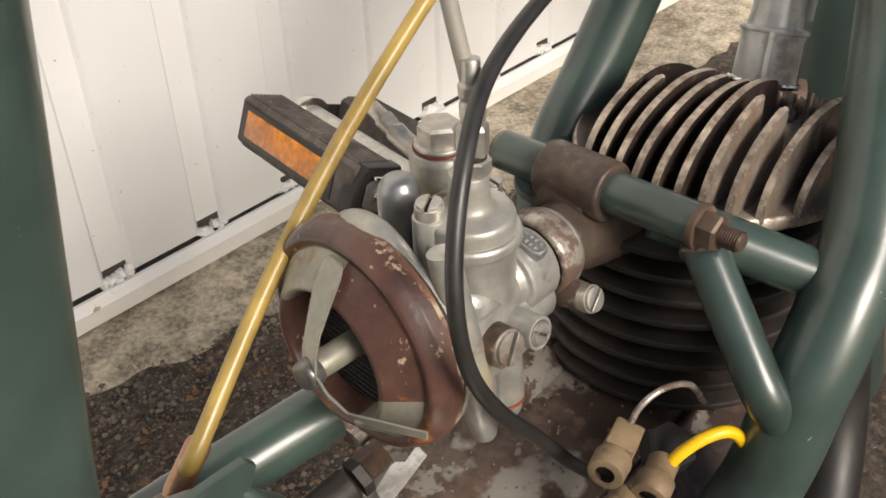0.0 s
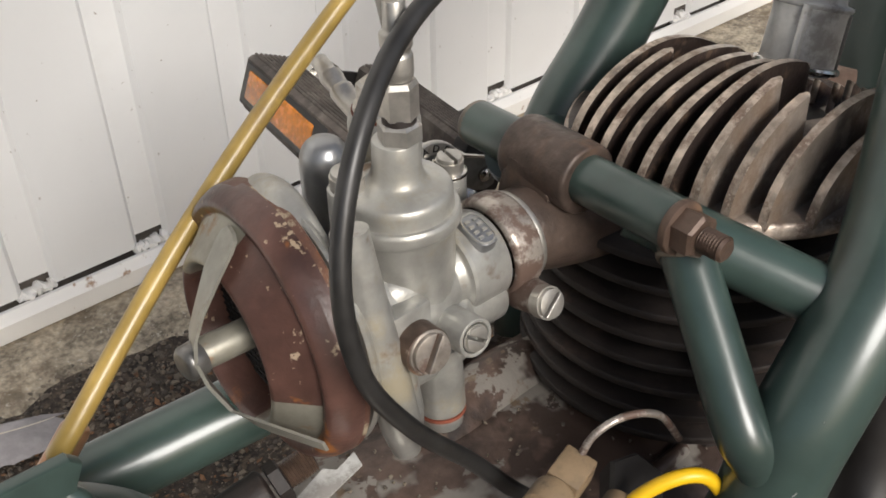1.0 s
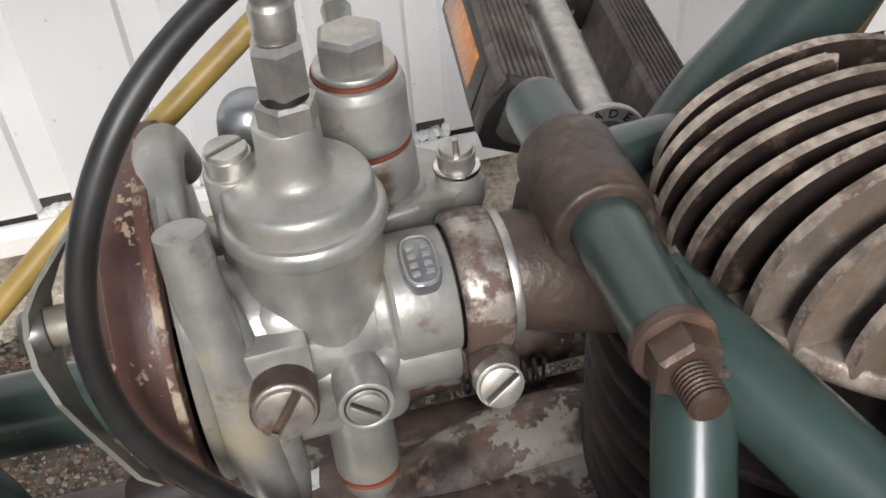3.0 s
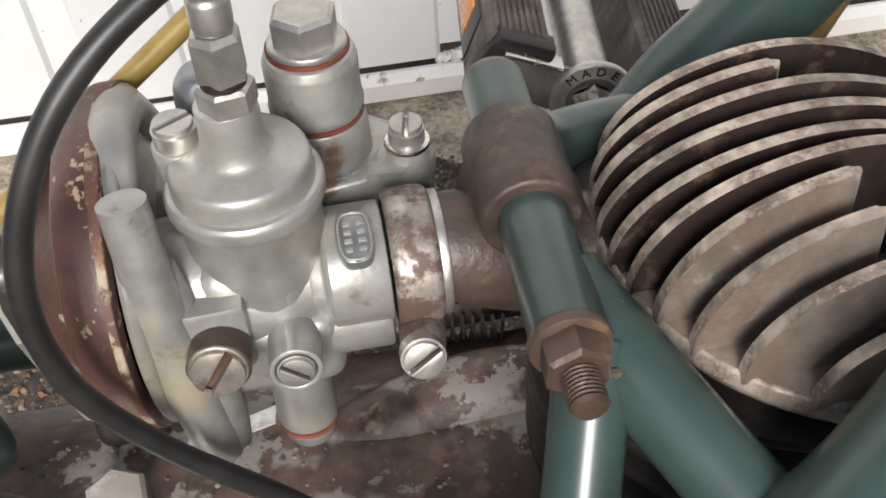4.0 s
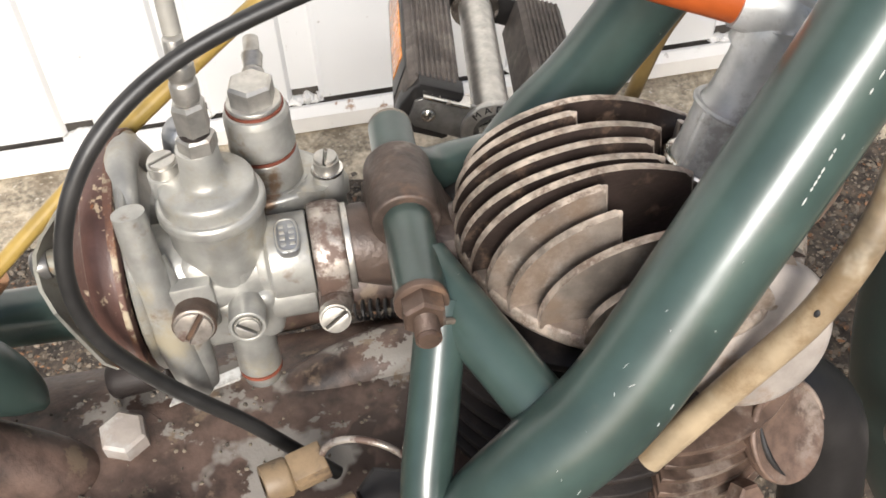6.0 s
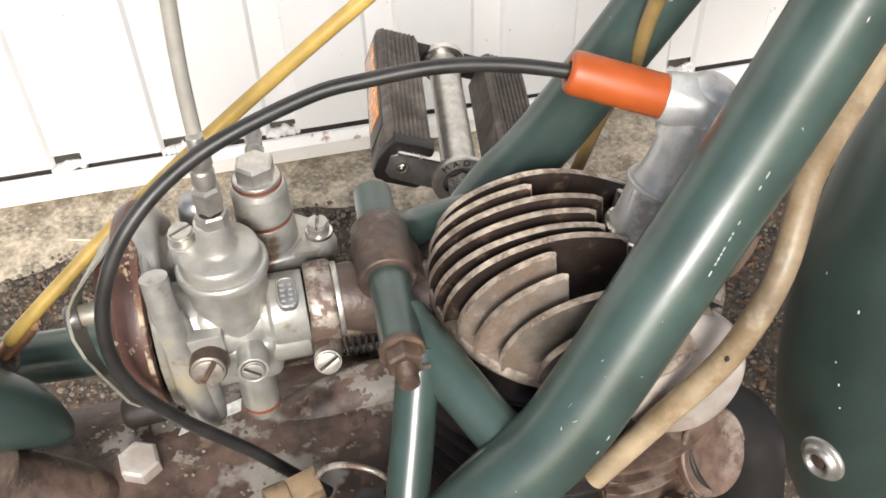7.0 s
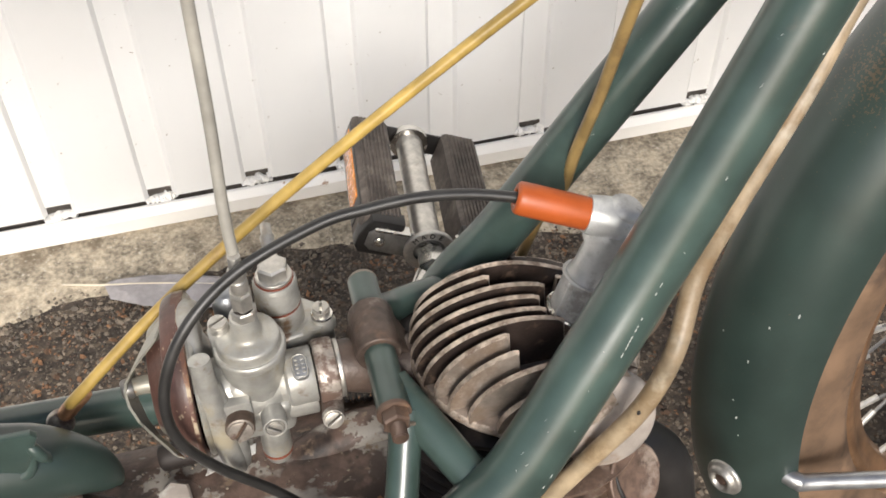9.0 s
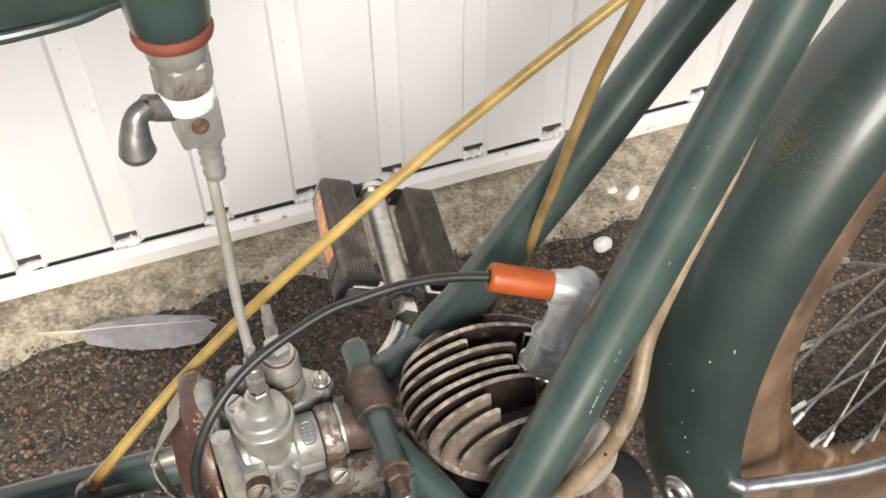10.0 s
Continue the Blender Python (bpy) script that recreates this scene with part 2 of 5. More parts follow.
def stain_and_shade_spots(m, centre, radius, colour, scale=420, gain=0.24):
    """A patch of small spots round one place: rust, chips, stains, painted shade."""
    nt = m.node_tree
    n, l = nt.nodes, nt.links
    b = n["Principled BSDF"]
    tc = n.new("ShaderNodeTexCoord")
    far = n.new("ShaderNodeVectorMath")
    far.operation = "DISTANCE"
    far.inputs[1].default_value = Vector(centre)
    l.new(tc.outputs["Object"], far.inputs[0])
    near = n.new("ShaderNodeMapRange")
    near.inputs["From Min"].default_value, near.inputs["From Max"].default_value = radius, 0.0
    near.inputs["To Min"].default_value, near.inputs["To Max"].default_value = 0.0, gain
    l.new(far.outputs["Value"], near.inputs["Value"])
    noise_tex = n.new("ShaderNodeTexNoise")
    noise_tex.inputs["Scale"].default_value, noise_tex.inputs["Detail"].default_value = scale, 3
    l.new(tc.outputs["Object"], noise_tex.inputs["Vector"])
    add = n.new("ShaderNodeMath")
    l.new(near.outputs["Result"], add.inputs[0])
    l.new(noise_tex.outputs["Fac"], add.inputs[1])
    edge = n.new("ShaderNodeMapRange")
    edge.inputs["From Min"].default_value, edge.inputs["From Max"].default_value = 0.70, 0.76
    l.new(add.outputs[0], edge.inputs["Value"])
    x = n.new("ShaderNodeMix")
    x.data_type = "RGBA"
    l.new(edge.outputs["Result"], x.inputs[0])
    l.new(b.inputs["Base Color"].links[0].from_socket, x.inputs[6])
    x.inputs[7].default_value = (*colour, 1)
    l.new(x.outputs[2], b.inputs["Base Color"])


DARKGREEN = material("darker_green_paint", (0.028, 0.045, 0.039), 0.38, grain=30, vary=0.14, stain=(0.07, 0.062, 0.05), stain_scale=14, stain_amount=(0.62, 0.8), stain_rough=0.5, bump=0.12, bump_scale=90, coat=0.18, stain2=(0.55, 0.55, 0.52), stain2_amount=(0.735, 0.75), stain2_scale=120)
stain_and_shade_spots(DARKGREEN, (0.490, 0.2334, 0.514), 0.040, (0.085, 0.066, 0.042), 620)
UNSEENWALL = material("unseen_dark_wall", (0.11, 0.095, 0.08), 0.9, grain=6, vary=0.25, stain=(0.07, 0.06, 0.05), stain_scale=1.5, stain_amount=(0.45, 0.65), bump=0.5, bump_scale=40)
stain_and_shade_spots(DRUM, (0.1345, 0.2140, 0.3770), 0.026, (0.30, 0.115, 0.030), 90)
stain_and_shade_spots(DRUM, (0.1440, 0.2080, 0.4080), 0.013, (0.40, 0.31, 0.21), 330)
stain_and_shade_spots(DRUM, (0.1440, 0.2250, 0.4300), 0.012, (0.40, 0.31, 0.21), 330)
# dark brown oil patch, which also paints in the shade of the frame tubes
stain_and_shade_spots(CASE, (0.236, 0.186, 0.314), 0.080, (0.048, 0.031, 0.024), 55, 0.45)
stain_and_shade_spots(CASE, (0.178, 0.203, 0.315), 0.048, (0.235, 0.215, 0.19), 48, 0.34)
CHIP = material("bare_paint_chip", (0.48, 0.49, 0.46), 0.6, grain=200, vary=0.15)


# ---------------------------------------------------------------- shapes
def basis(origin, along, side=(0, 0, 1)):
    """A matrix whose z axis runs along a way, and whose x axis leans to side."""
    z = Vector(along).normalized()
    x = Vector(side) - z * Vector(side).dot(z)
    if x.length < 1e-4:
        x = Vector((1, 0, 0)) - z * z.x
    x.normalize()
    y = z.cross(x)
    m = Matrix((x, y, z)).transposed().to_4x4()
    m.translation = origin
    return m


def spline(points, steps=6):
    """Catmull-Rom points through the given ones."""
    p = [Vector(q) for q in points]
    if len(p) < 3:
        return p
    p = [p[0] * 2 - p[1], *p, p[-1] * 2 - p[-2]]
    out = []
    for i in range(1, len(p) - 2):
        a, b, c, d = p[i - 1], p[i], p[i + 1], p[i + 2]
        for k in range(steps):
            t = k / steps
            out.append(0.5 * (2 * b + (c - a) * t + (2 * a - 5 * b + 4 * c - d) * t * t + (3 * b - a - 3 * c + d) * t ** 3))
    return [*out, p[-2]]


def tube(points, radius, segs=20, steps=6, bm=None, caps=True):
    """A pipe through points; radius: one number, or one for each given point."""
    bm = bm or bmesh.new()
    path = spline(points, steps)
    radii = [radius] * len(path)
    if isinstance(radius, (tuple, list)):
        u = np.linspace(0, len(radius) - 1, len(path))
        radii = list(np.interp(u, range(len(radius)), radius))
    rings, side = [], None
    for i, q in enumerate(path):
        way = (path[min(i + 1, len(path) - 1)] - path[max(i - 1, 0)]).normalized()
        if side is None:
            side = Vector((0, 0, 1)) if abs(way.z) < 0.9 else Vector((1, 0, 0))
        side = (side - way * side.dot(way)).normalized()
        up = way.cross(side)
        rings.append([bm.verts.new(q + (side * math.cos(a) + up * math.sin(a)) * radii[i]) for a in np.linspace(0, 2 * math.pi, segs, endpoint=False)])
    for r, s in zip(rings, rings[1:]):
        for k in range(segs):
            f = bm.faces.new((r[k], r[(k + 1) % segs], s[(k + 1) % segs], s[k]))
            f.smooth = True
    if caps:
        bm.faces.new(rings[0][::-1])
        bm.faces.new(rings[-1])
    return bm


def lathe(profile, m, segs=40, bm=None, sharp=True):
    """A turned shape: profile of (radius, height) round the z axis of the matrix m; each corner stays crisp."""
    bm = bm or bmesh.new()
    last = None
    for (r0, h0), (r1, h1) in zip(profile, profile[1:]):
        rings = []
        for r, h in ((r0, h0), (r1, h1)):
            if not sharp and last is not None and (r, h) == last[0]:
                rings.append(last[1])
                continue
            if r < 1e-6:
                rings.append([bm.verts.new(m @ Vector((0, 0, h)))])
            else:
                rings.append([bm.verts.new(m @ Vector((r * math.cos(a), r * math.sin(a), h))) for a in np.linspace(0, 2 * math.pi, segs, endpoint=False)])
        last = ((r1, h1), rings[1])
        a, b = rings
        for k in range(segs):
            j = (k + 1) % segs
            if len(a) == 1 and len(b) == 1:
                break
            vs = (a[0], b[j], b[k]) if len(a) == 1 else (a[k], a[j], b[0]) if len(b) == 1 else (a[k], a[j], b[j], b[k])
            f = bm.faces.new(vs)
            f.smooth = True
    return bm


def rounded(profile, bevel=0.0006):
    """Cuts the corners of a turned profile."""
    out = [profile[0]]
    for a, b, c in zip(profile, profile[1:], profile[2:]):
        va, vc = Vector((a[0] - b[0], a[1] - b[1])), Vector((c[0] - b[0], c[1] - b[1]))
        if va.length < 2.2 * bevel or vc.length < 2.2 * bevel:
            out.append(b)
            continue
        p, q = Vector(b) + va.normalized() * bevel, Vector(b) + vc.normalized() * bevel
        mid = (p + q + Vector(b)) / 3
        out += [tuple(p), tuple(mid), tuple(q)]
    return [*out, profile[-1]]


def box(size, m, bevel=0.0, bm=None, segs=2):
    bm = bm or bmesh.new()
    made = bmesh.ops.create_cube(bm, size=1.0, matrix=m @ Matrix.Diagonal((*size, 1)))
    if bevel:
        edges = {e for v in made["verts"] for e in v.link_edges}
        bmesh.ops.bevel(bm, geom=list(edges), offset=bevel, segments=segs, affect="EDGES", profile=0.5)
    return bm


def prism(outline, m, depth, bevel=0.0, bm=None, segs=2):
    """A flat outline of (x, y) in the matrix m, pushed up by depth."""
    bm = bm or bmesh.new()
    low = [bm.verts.new(m @ Vector((x, y, 0))) for x, y in outline]
    high = [bm.verts.new(m @ Vector((x, y, depth))) for x, y in outline]
    fs = [bm.faces.new(low[::-1]), bm.faces.new(high)]
    k = len(outline)
    fs += [bm.faces.new((low[i], low[(i + 1) % k], high[(i + 1) % k], high[i])) for i in range(k)]
    if bevel:
        edges = {e for f in fs[:2] for e in f.edges}
        bmesh.ops.bevel(bm, geom=list(edges), offset=bevel, segments=segs, affect="EDGES", profile=0.5)
    return bm


def hexagon(across, turn=0.0):
    r = across / math.sqrt(3)
    return [(r * math.cos(radians(60 * k + turn)), r * math.sin(radians(60 * k + turn))) for k in range(6)]


def hexnut(m, across, height, turn=0.0, bm=None):
    """A hexagon with its corners turned down at the top."""
    bm = bm or bmesh.new()
    r = across / math.sqrt(3)
    prism(hexagon(across, turn), m, height * 0.86, bm=bm)
    ring = [m @ Vector((x, y, height * 0.86)) for x, y in hexagon(across, turn)]
    top = [m @ Vector((x * 0.86, y * 0.86, height)) for x, y in hexagon(across, turn)]
    low, high = [bm.verts.new(q) for q in ring], [bm.verts.new(q) for q in top]
    for k in range(6):
        bm.faces.new((low[k], low[(k + 1) % 6], high[(k + 1) % 6], high[k]))
    bm.faces.new(high)
    return bm


def slotted(m, radius, height, slot=0.0016, turn=0.0, bm=None):
    """A round screw head with a slot cut into its face."""
    bm = bm or bmesh.new()
    lathe(rounded([(radius, 0), (radius, height * 0.72), (radius * 0.86, height * 0.72)], 0.0004), m, 32, bm)
    # the face as two half discs, with the floor of the slot below
    for side in (1, -1):
        half = math.asin(min(0.9, slot / 2 / (radius * 0.9)))
        arc = [(radius * 0.9 * math.cos(a), side * radius * 0.9 * math.sin(a)) for a in np.linspace(half, math.pi - half, 14)]
        prism(arc if side > 0 else arc[::-1], m @ Matrix.Rotation(radians(turn), 4, "Z") @ Matrix.Translation((0, 0, height * 0.5)), height * 0.5, 0.0003, bm)
    return bm


def part(name, bm, mat, parent=None, label="", smooth=True):
    """Links a bmesh, drawn in the plan's units, as one mesh object."""
    bmesh.ops.remove_doubles(bm, verts=bm.verts, dist=2e-6)
    bmesh.ops.recalc_face_normals(bm, faces=bm.faces)
    bm.transform(Matrix.Scale(K, 4))
    me = bpy.data.meshes.new(name)
    bm.to_mesh(me)
    bm.free()
    if smooth:
        me.polygons.foreach_set("use_smooth", [True] * len(me.polygons))
        me.set_sharp_from_angle(angle=radians(33))
    me.materials.append(mat)
    ob = new(name, me)
    ob.parent = parent
    if label:
        tagged(ob, label)
    return ob


def thing(name, label, category, group="", kind=""):
    return tagged(new(name), label, category, group, kind)


Z = Vector((0, 0, 1))

# ---------------------------------------------------------------- the setting
DOOR_Y, PITCH, RIB = 0.92, 0.126, 0.030
ground = part("ground", box((70, 70, 0.1), Matrix.Translation((0, 0, -0.05))), ASPHALT)
tagged(ground, "dark worn asphalt yard strewn with grit", "ground", kind="structure")

rng = random.Random(4)
kb = bmesh.new()
edge = []
for i in range(150):
    x = -2.2 + i * 0.032
    edge.append((x, 0.800 - 0.05 * max(0.0, min(1.0, (x - 0.2) * 1.6)) + 0.016 * math.sin(x * 7.1) + rng.uniform(-0.010, 0.010)))
rows = [[kb.verts.new((x, y + d, z + rng.uniform(-0.0008, 0.0008))) for x, y in edge] for d, z in ((0, -0.003), (0.022, 0.003), (0.05, 0.006))]
rows.append([kb.verts.new((x, 0.99, 0.011)) for x, y in edge])
for r, s in zip(rows, rows[1:]):
    for i in range(len(edge) - 1):
        kb.faces.new((r[i], r[i + 1], s[i + 1], s[i]))
strip = part("pavement", kb, CONCRETE)
tagged(strip, "strip of sandy weathered concrete along the garage door", "concrete strip", kind="structure")

door = tagged(new("door_1"), "white ribbed steel garage door, closed, dirty along the bottom", "garage door", kind="structure")
FIRST, LAST = -11, 16
x0, x1 = 0.0035 + FIRST * PITCH - RIB, 0.0035 + LAST * PITCH
part("backing", box((x1 - x0, 0.02, 2.3), Matrix.Translation(((x0 + x1) / 2, DOOR_Y + 0.0155, 0.060 + 1.15))), DOORW, door)
# dark-coloured strip that stands in for the shade in the slit
part("shadow_gap", box((x1 - x0, 0.008, 0.03), Matrix.Translation(((x0 + x1) / 2, DOOR_Y + 0.0125, 0.045))), GAPSHADE, door, "dark strip painted as the shade in the slit under the panels")
panel_mesh = None
for k in range(FIRST, LAST):
    if panel_mesh is None:
        w, hgt, d, s = PITCH - RIB, 2.28, 0.0062, 0.004
        pb = bmesh.new()
        prof = [(0, d), (s, 0.0012), (s + 0.0014, 0), (w - s - 0.0014, 0), (w - s, 0.0012), (w, d)]
        a = [pb.verts.new((x, y, 0)) for x, y in prof]
        b = [pb.verts.new((x, y, hgt)) for x, y in prof]
        for i in range(len(prof) - 1):
            pb.faces.new((a[i], a[i + 1], b[i + 1], b[i]))
        pb.faces.new(a[::-1])
        pb.faces.new(b)
        ob = part("panel", pb, DOORW, door)
        panel_mesh = ob.data
    else:
        ob = new("panel", panel_mesh)
        ob.parent = door
    ob.location = Vector((0.0035 + k * PITCH, DOOR_Y, 0.0462 + rng.uniform(-0.0010, 0.0010))) * K
    ob.rotation_euler = (0, radians(rng.uniform(-0.05, 0.05)), 0)
rail = bmesh.new()
across_x = Matrix(((0, 0, 1, x0), (1, 0, 0, DOOR_Y), (0, 1, 0, 0), (0, 0, 0, 1)))
prism([(-0.010, 0.009), (-0.016, 0.014), (-0.017, 0.034), (-0.009, 0.0435), (-0.004, 0.0430), (0.0, 0.030), (0.02, 0.030), (0.02, 0.009)], across_x, x1 - x0, 0.0018, rail)
part("bottom_rail", rail, SILLW, door, "chipped white bottom rail with rust spots")
for k in range(FIRST, LAST + 1):
    c = 0.0035 + k * PITCH - RIB / 2
    blob = bmesh.new()
    for j in range(7):
        lump = bmesh.ops.create_icosphere(blob, subdivisions=2, radius=1)["verts"]
        m = pose(c + RIB * (-0.55 + 0.18 * j + rng.uniform(-0.06, 0.06)), DOOR_Y + 0.004, 0.0440 + rng.uniform(-0.002, 0.004)) @ Matrix.Diagonal((rng.uniform(0.004, 0.007), rng.uniform(0.006, 0.010), rng.uniform(0.003, 0.008), 1))
        for v in lump:
            v.co = m @ (v.co * (1 + 0.5 * noise.noise(v.co * 1.8 + Vector((k, j, 0)))))
    part("paint_clot", blob, SILLW, door)

# walls out of view round the door, added only to shape reflections
wall = part("wall_north", box((x1 - x0 + 7, 0.25, 0.9), Matrix.Translation(((x0 + x1) / 2, DOOR_Y + 0.16, 2.82)), 0.01), UNSEENWALL)
tagged(wall, "unseen plain wall added above the garage door for reflections", "wall", kind="structure")
for c in (x0 - 1.76, x1 + 1.76):
    wall = part("wall_north", box((3.5, 0.25, 2.37), Matrix.Translation((c, DOOR_Y + 0.16, 1.185)), 0.01), UNSEENWALL)
    tagged(wall, "unseen plain wall added beside the garage door for reflections", "wall", kind="structure")

# ---------------------------------------------------------------- the moped: frame
moped = thing("moped", "old dark green moped with a bare engine beside a garage door", "moped")
NEAR = [(0.215, 0.170, 0.325), (0.252, 0.158, 0.352), (0.2690, 0.1500, 0.3850), (0.2790, 0.1465, 0.4270), (0.3000, 0.1470, 0.4555), (0.3255, 0.1520, 0.4790), (0.3630, 0.1695, 0.5250), (0.4010, 0.1880, 0.5740), (0.4500, 0.2080, 0.6550), (0.4985, 0.2260, 0.7450), (0.555, 0.247, 0.855), (0.63, 0.262, 1.0)]
near_tube = part("down_tube", tube(NEAR, 0.0174, 32), GREEN, moped, "dark green frame tube with chipped paint")
FAR = [(0.316, 0.308, 0.340), (0.312, 0.306, 0.390), (0.317, 0.307, 0.430), (0.3380, 0.3120, 0.4600), (0.3669, 0.3120, 0.4930), (0.4320, 0.3060, 0.5950), (0.5120, 0.3150, 0.6930), (0.5970, 0.294, 0.832), (0.70, 0.28, 0.98)]
part("down_tube", tube(FAR, 0.0160, 32), GREEN, moped, "dark green frame tube on the far side")
part("rear_stay", tube([(0.168, 0.312, 0.392), (0.0943, 0.325, 0.383), (-0.05, 0.345, 0.366), (-0.4, 0.38, 0.33)], 0.0142, 26), GREEN, moped, "dark green rear frame tube")
part("seat_tube", tube([(0.005, 0.255, 0.38), (0.0165, 0.245, 0.505), (0.031, 0.238, 0.638), (0.045, 0.235, 0.76)], 0.0185, 28), GREEN, moped, "thick dark green upright frame tube")
lug = part("engine_lug", tube([(0.2706, 0.196, 0.4895), (0.2725, 0.24, 0.4868), (0.2750, 0.299, 0.4832)], 0.0091, 26), GREEN, moped, "short green cross tube that carries the engine")
part("end_cap", lathe(rounded([(0.0091, 0), (0.0091, 0.0022), (0.0078, 0.0040), (0, 0.0044)], 0.0005), basis((0.2750, 0.2985, 0.4832), (0.044, 1, -0.06)), 28), WELD, lug)
collar = part("collar", lathe(rounded([(0.0088, -0.0170), (0.0122, -0.0176), (0.0132, -0.0164), (0.0134, -0.010), (0.0134, 0.0150), (0.0126, 0.0168), (0.0086, 0.0172)], 0.0006), basis((0.2728, 0.2560, 0.4858), (0.044, 1, -0.05)), 48), CASTIRON, lug, "rust-brown cast sleeve round the tube")
web = [(-0.0128, 0.003), (-0.0134, -0.004), (-0.0150, -0.012), (-0.0178, -0.020), (-0.0185, -0.030), (-0.0120, -0.038), (0.0060, -0.040), (0.0260, -0.036), (0.0240, -0.022), (0.0175, -0.010), (0.0132, 0.002)]
part("web", prism(web, Matrix(((1, 0, 0, 0.2728), (0, 0, -1, 0.2690), (0, 1, 0, 0.4858), (0, 0, 0, 1))), 0.0235, 0.0035, segs=4), CASTIRON, lug, "cast web from the sleeve down to the inlet")
bolt_m = basis((0.2703, 0.1975, 0.4895), (-0.03, -1, 0.05), (1, 0, 0.3))
part("washer", lathe(rounded([(0, 0), (0.0096, -0.001), (0.0096, 0.0022), (0, 0.0022)], 0.0006), bolt_m, 36), RUST, lug)
part("nut", hexnut(bolt_m @ Matrix.Translation((0, 0, 0.0022)), 0.0138, 0.0078, 12), RUST, lug, "rusty hexagon nut")
th = []
for i in range(8):
    h = 0.0100 + i * 0.0011
    th += [(0.0036, h), (0.0045, h + 0.00055)]
part("bolt_end", lathe([*th, (0.0041, 0.0180), (0.0034, 0.0192), (0, 0.0194)], bolt_m, 28), RUST, lug)
part("lower_strut", tube([(0.2785, 0.2030, 0.4825), (0.2700, 0.1797, 0.4585), (0.2618, 0.1572, 0.4353), (0.2645, 0.1510, 0.4250), (0.2700, 0.1480, 0.4140)], 0.0092, 24), GREEN, moped, "green strut below the lug")
part("upper_strut", tube([(0.2740, 0.2190, 0.4846), (0.2900, 0.1890, 0.4735), (0.3120, 0.1480, 0.4590)], 0.0107, 24), GREEN, moped, "green strut between lug and frame tube")
part("far_strut", tube([(0.2750, 0.2800, 0.4780), (0.2880, 0.2905, 0.4640), (0.3020, 0.2970, 0.4600), (0.3250, 0.3040, 0.4560)], 0.0105, 24), GREEN, moped)

# rear engine clamp: green pipe end, bush and plate
# pipe end in the same darker green as the mudguard
clamp_pipe = part("clamp_pipe", tube([(-0.04, 0.250, 0.446), (0.03, 0.256, 0.442), (0.068, 0.259, 0.432), (0.092, 0.261, 0.417), (0.105, 0.262, 0.401), (0.110, 0.262, 0.392)], (0.025, 0.0255, 0.0235, 0.0175, 0.0100, 0.0030), 30), DARKGREEN, moped, "green pipe end at the rear engine mount")
part("mount_bush", tube([(0.080, 0.240, 0.396), (0.104, 0.242, 0.372), (0.116, 0.243, 0.352)], 0.0170, 28), CASE, moped, "brown oily rubber bush")
plate = part("mount_plate", prism([(-0.035, 0.443), (0.0700, 0.4455), (0.0845, 0.4770), (0.0815, 0.4805), (-0.035, 0.4845)], Matrix(((1, 0, 0, 0), (0, 0, -1, 0.2460), (0, 1, 0, 0), (0, 0, 0, 1))), 0.0050, 0.0012), GREEN, moped, "flat green mounting plate with a welded edge")
part("weld_bead", tube([(-0.035, 0.2425, 0.4440), (0.02, 0.2418, 0.4448), (0.055, 0.2420, 0.4450), (0.0705, 0.2435, 0.4462), (0.078, 0.2450, 0.4600)], (0.0040, 0.0046, 0.0040, 0.0046, 0.0020), 14), GREEN, plate)
part("weld_bead", tube([(0.0770, 0.2440, 0.4700), (0.0800, 0.2425, 0.4655), (0.0825, 0.2415, 0.4600), (0.0835, 0.2435, 0.4560), (0.0840, 0.2450, 0.4500)], (0.0024, 0.0036, 0.0034, 0.0030, 0.0016), 16, 4), GREEN, clamp_pipe, "rough weld under the paint")

# ---------------------------------------------------------------- engine
cc = bmesh.new()
prof = [(0.165, 0.20), (0.150, 0.25), (0.152, 0.318), (0.165, 0.346), (0.190, 0.3600), (0.225, 0.3660), (0.266, 0.3670), (0.284, 0.3640), (0.298, 0.358), (0.312, 0.352), (0.322, 0.338), (0.326, 0.30), (0.310, 0.20)]
xs = [0.045, 0.052, 0.058, 0.10, 0.14, 0.18, 0.22, 0.26, 0.30, 0.325, 0.332, 0.337]
grow = [0.90, 0.97, 1.0, 1.0, 1.0, 1.0, 1.0, 1.0, 1.0, 1.0, 0.97, 0.92]
rings = []
for x, g in zip(xs, grow):
    rings.append([cc.verts.new((x, 0.225 + (y - 0.225) * g, 0.28 + (z - 0.28) * g + 0.0016 * noise.noise(Vector((x * 40, y * 60, z * 30))))) for y, z in prof])
for r, s in zip(rings, rings[1:]):
    for i in range(len(prof)):
        j = (i + 1) % len(prof)
        cc.faces.new((r[i], r[j], s[j], s[i]))
cc.faces.new(rings[0])
cc.faces.new(rings[-1][::-1])
crank = part("crankcase", cc, CASE, moped, "oil-stained alloy crankcase")
part("case_rib", tube([(0.165, 0.20, 0.363), (0.24, 0.198, 0.3625), (0.30, 0.20, 0.363)], 0.0035, 12), CASE, crank)
part("case_lump", tube([(0.205, 0.268, 0.354), (0.235, 0.274, 0.359), (0.262, 0.278, 0.361), (0.300, 0.278, 0.361)], (0.012, 0.0150, 0.016, 0.015), 22), CASE, crank)
part("case_lump", tube([(0.190, 0.330, 0.346), (0.215, 0.332, 0.354), (0.250, 0.333, 0.359), (0.305, 0.332, 0.361)], (0.010, 0.0150, 0.0165, 0.016), 22), CASE, crank)
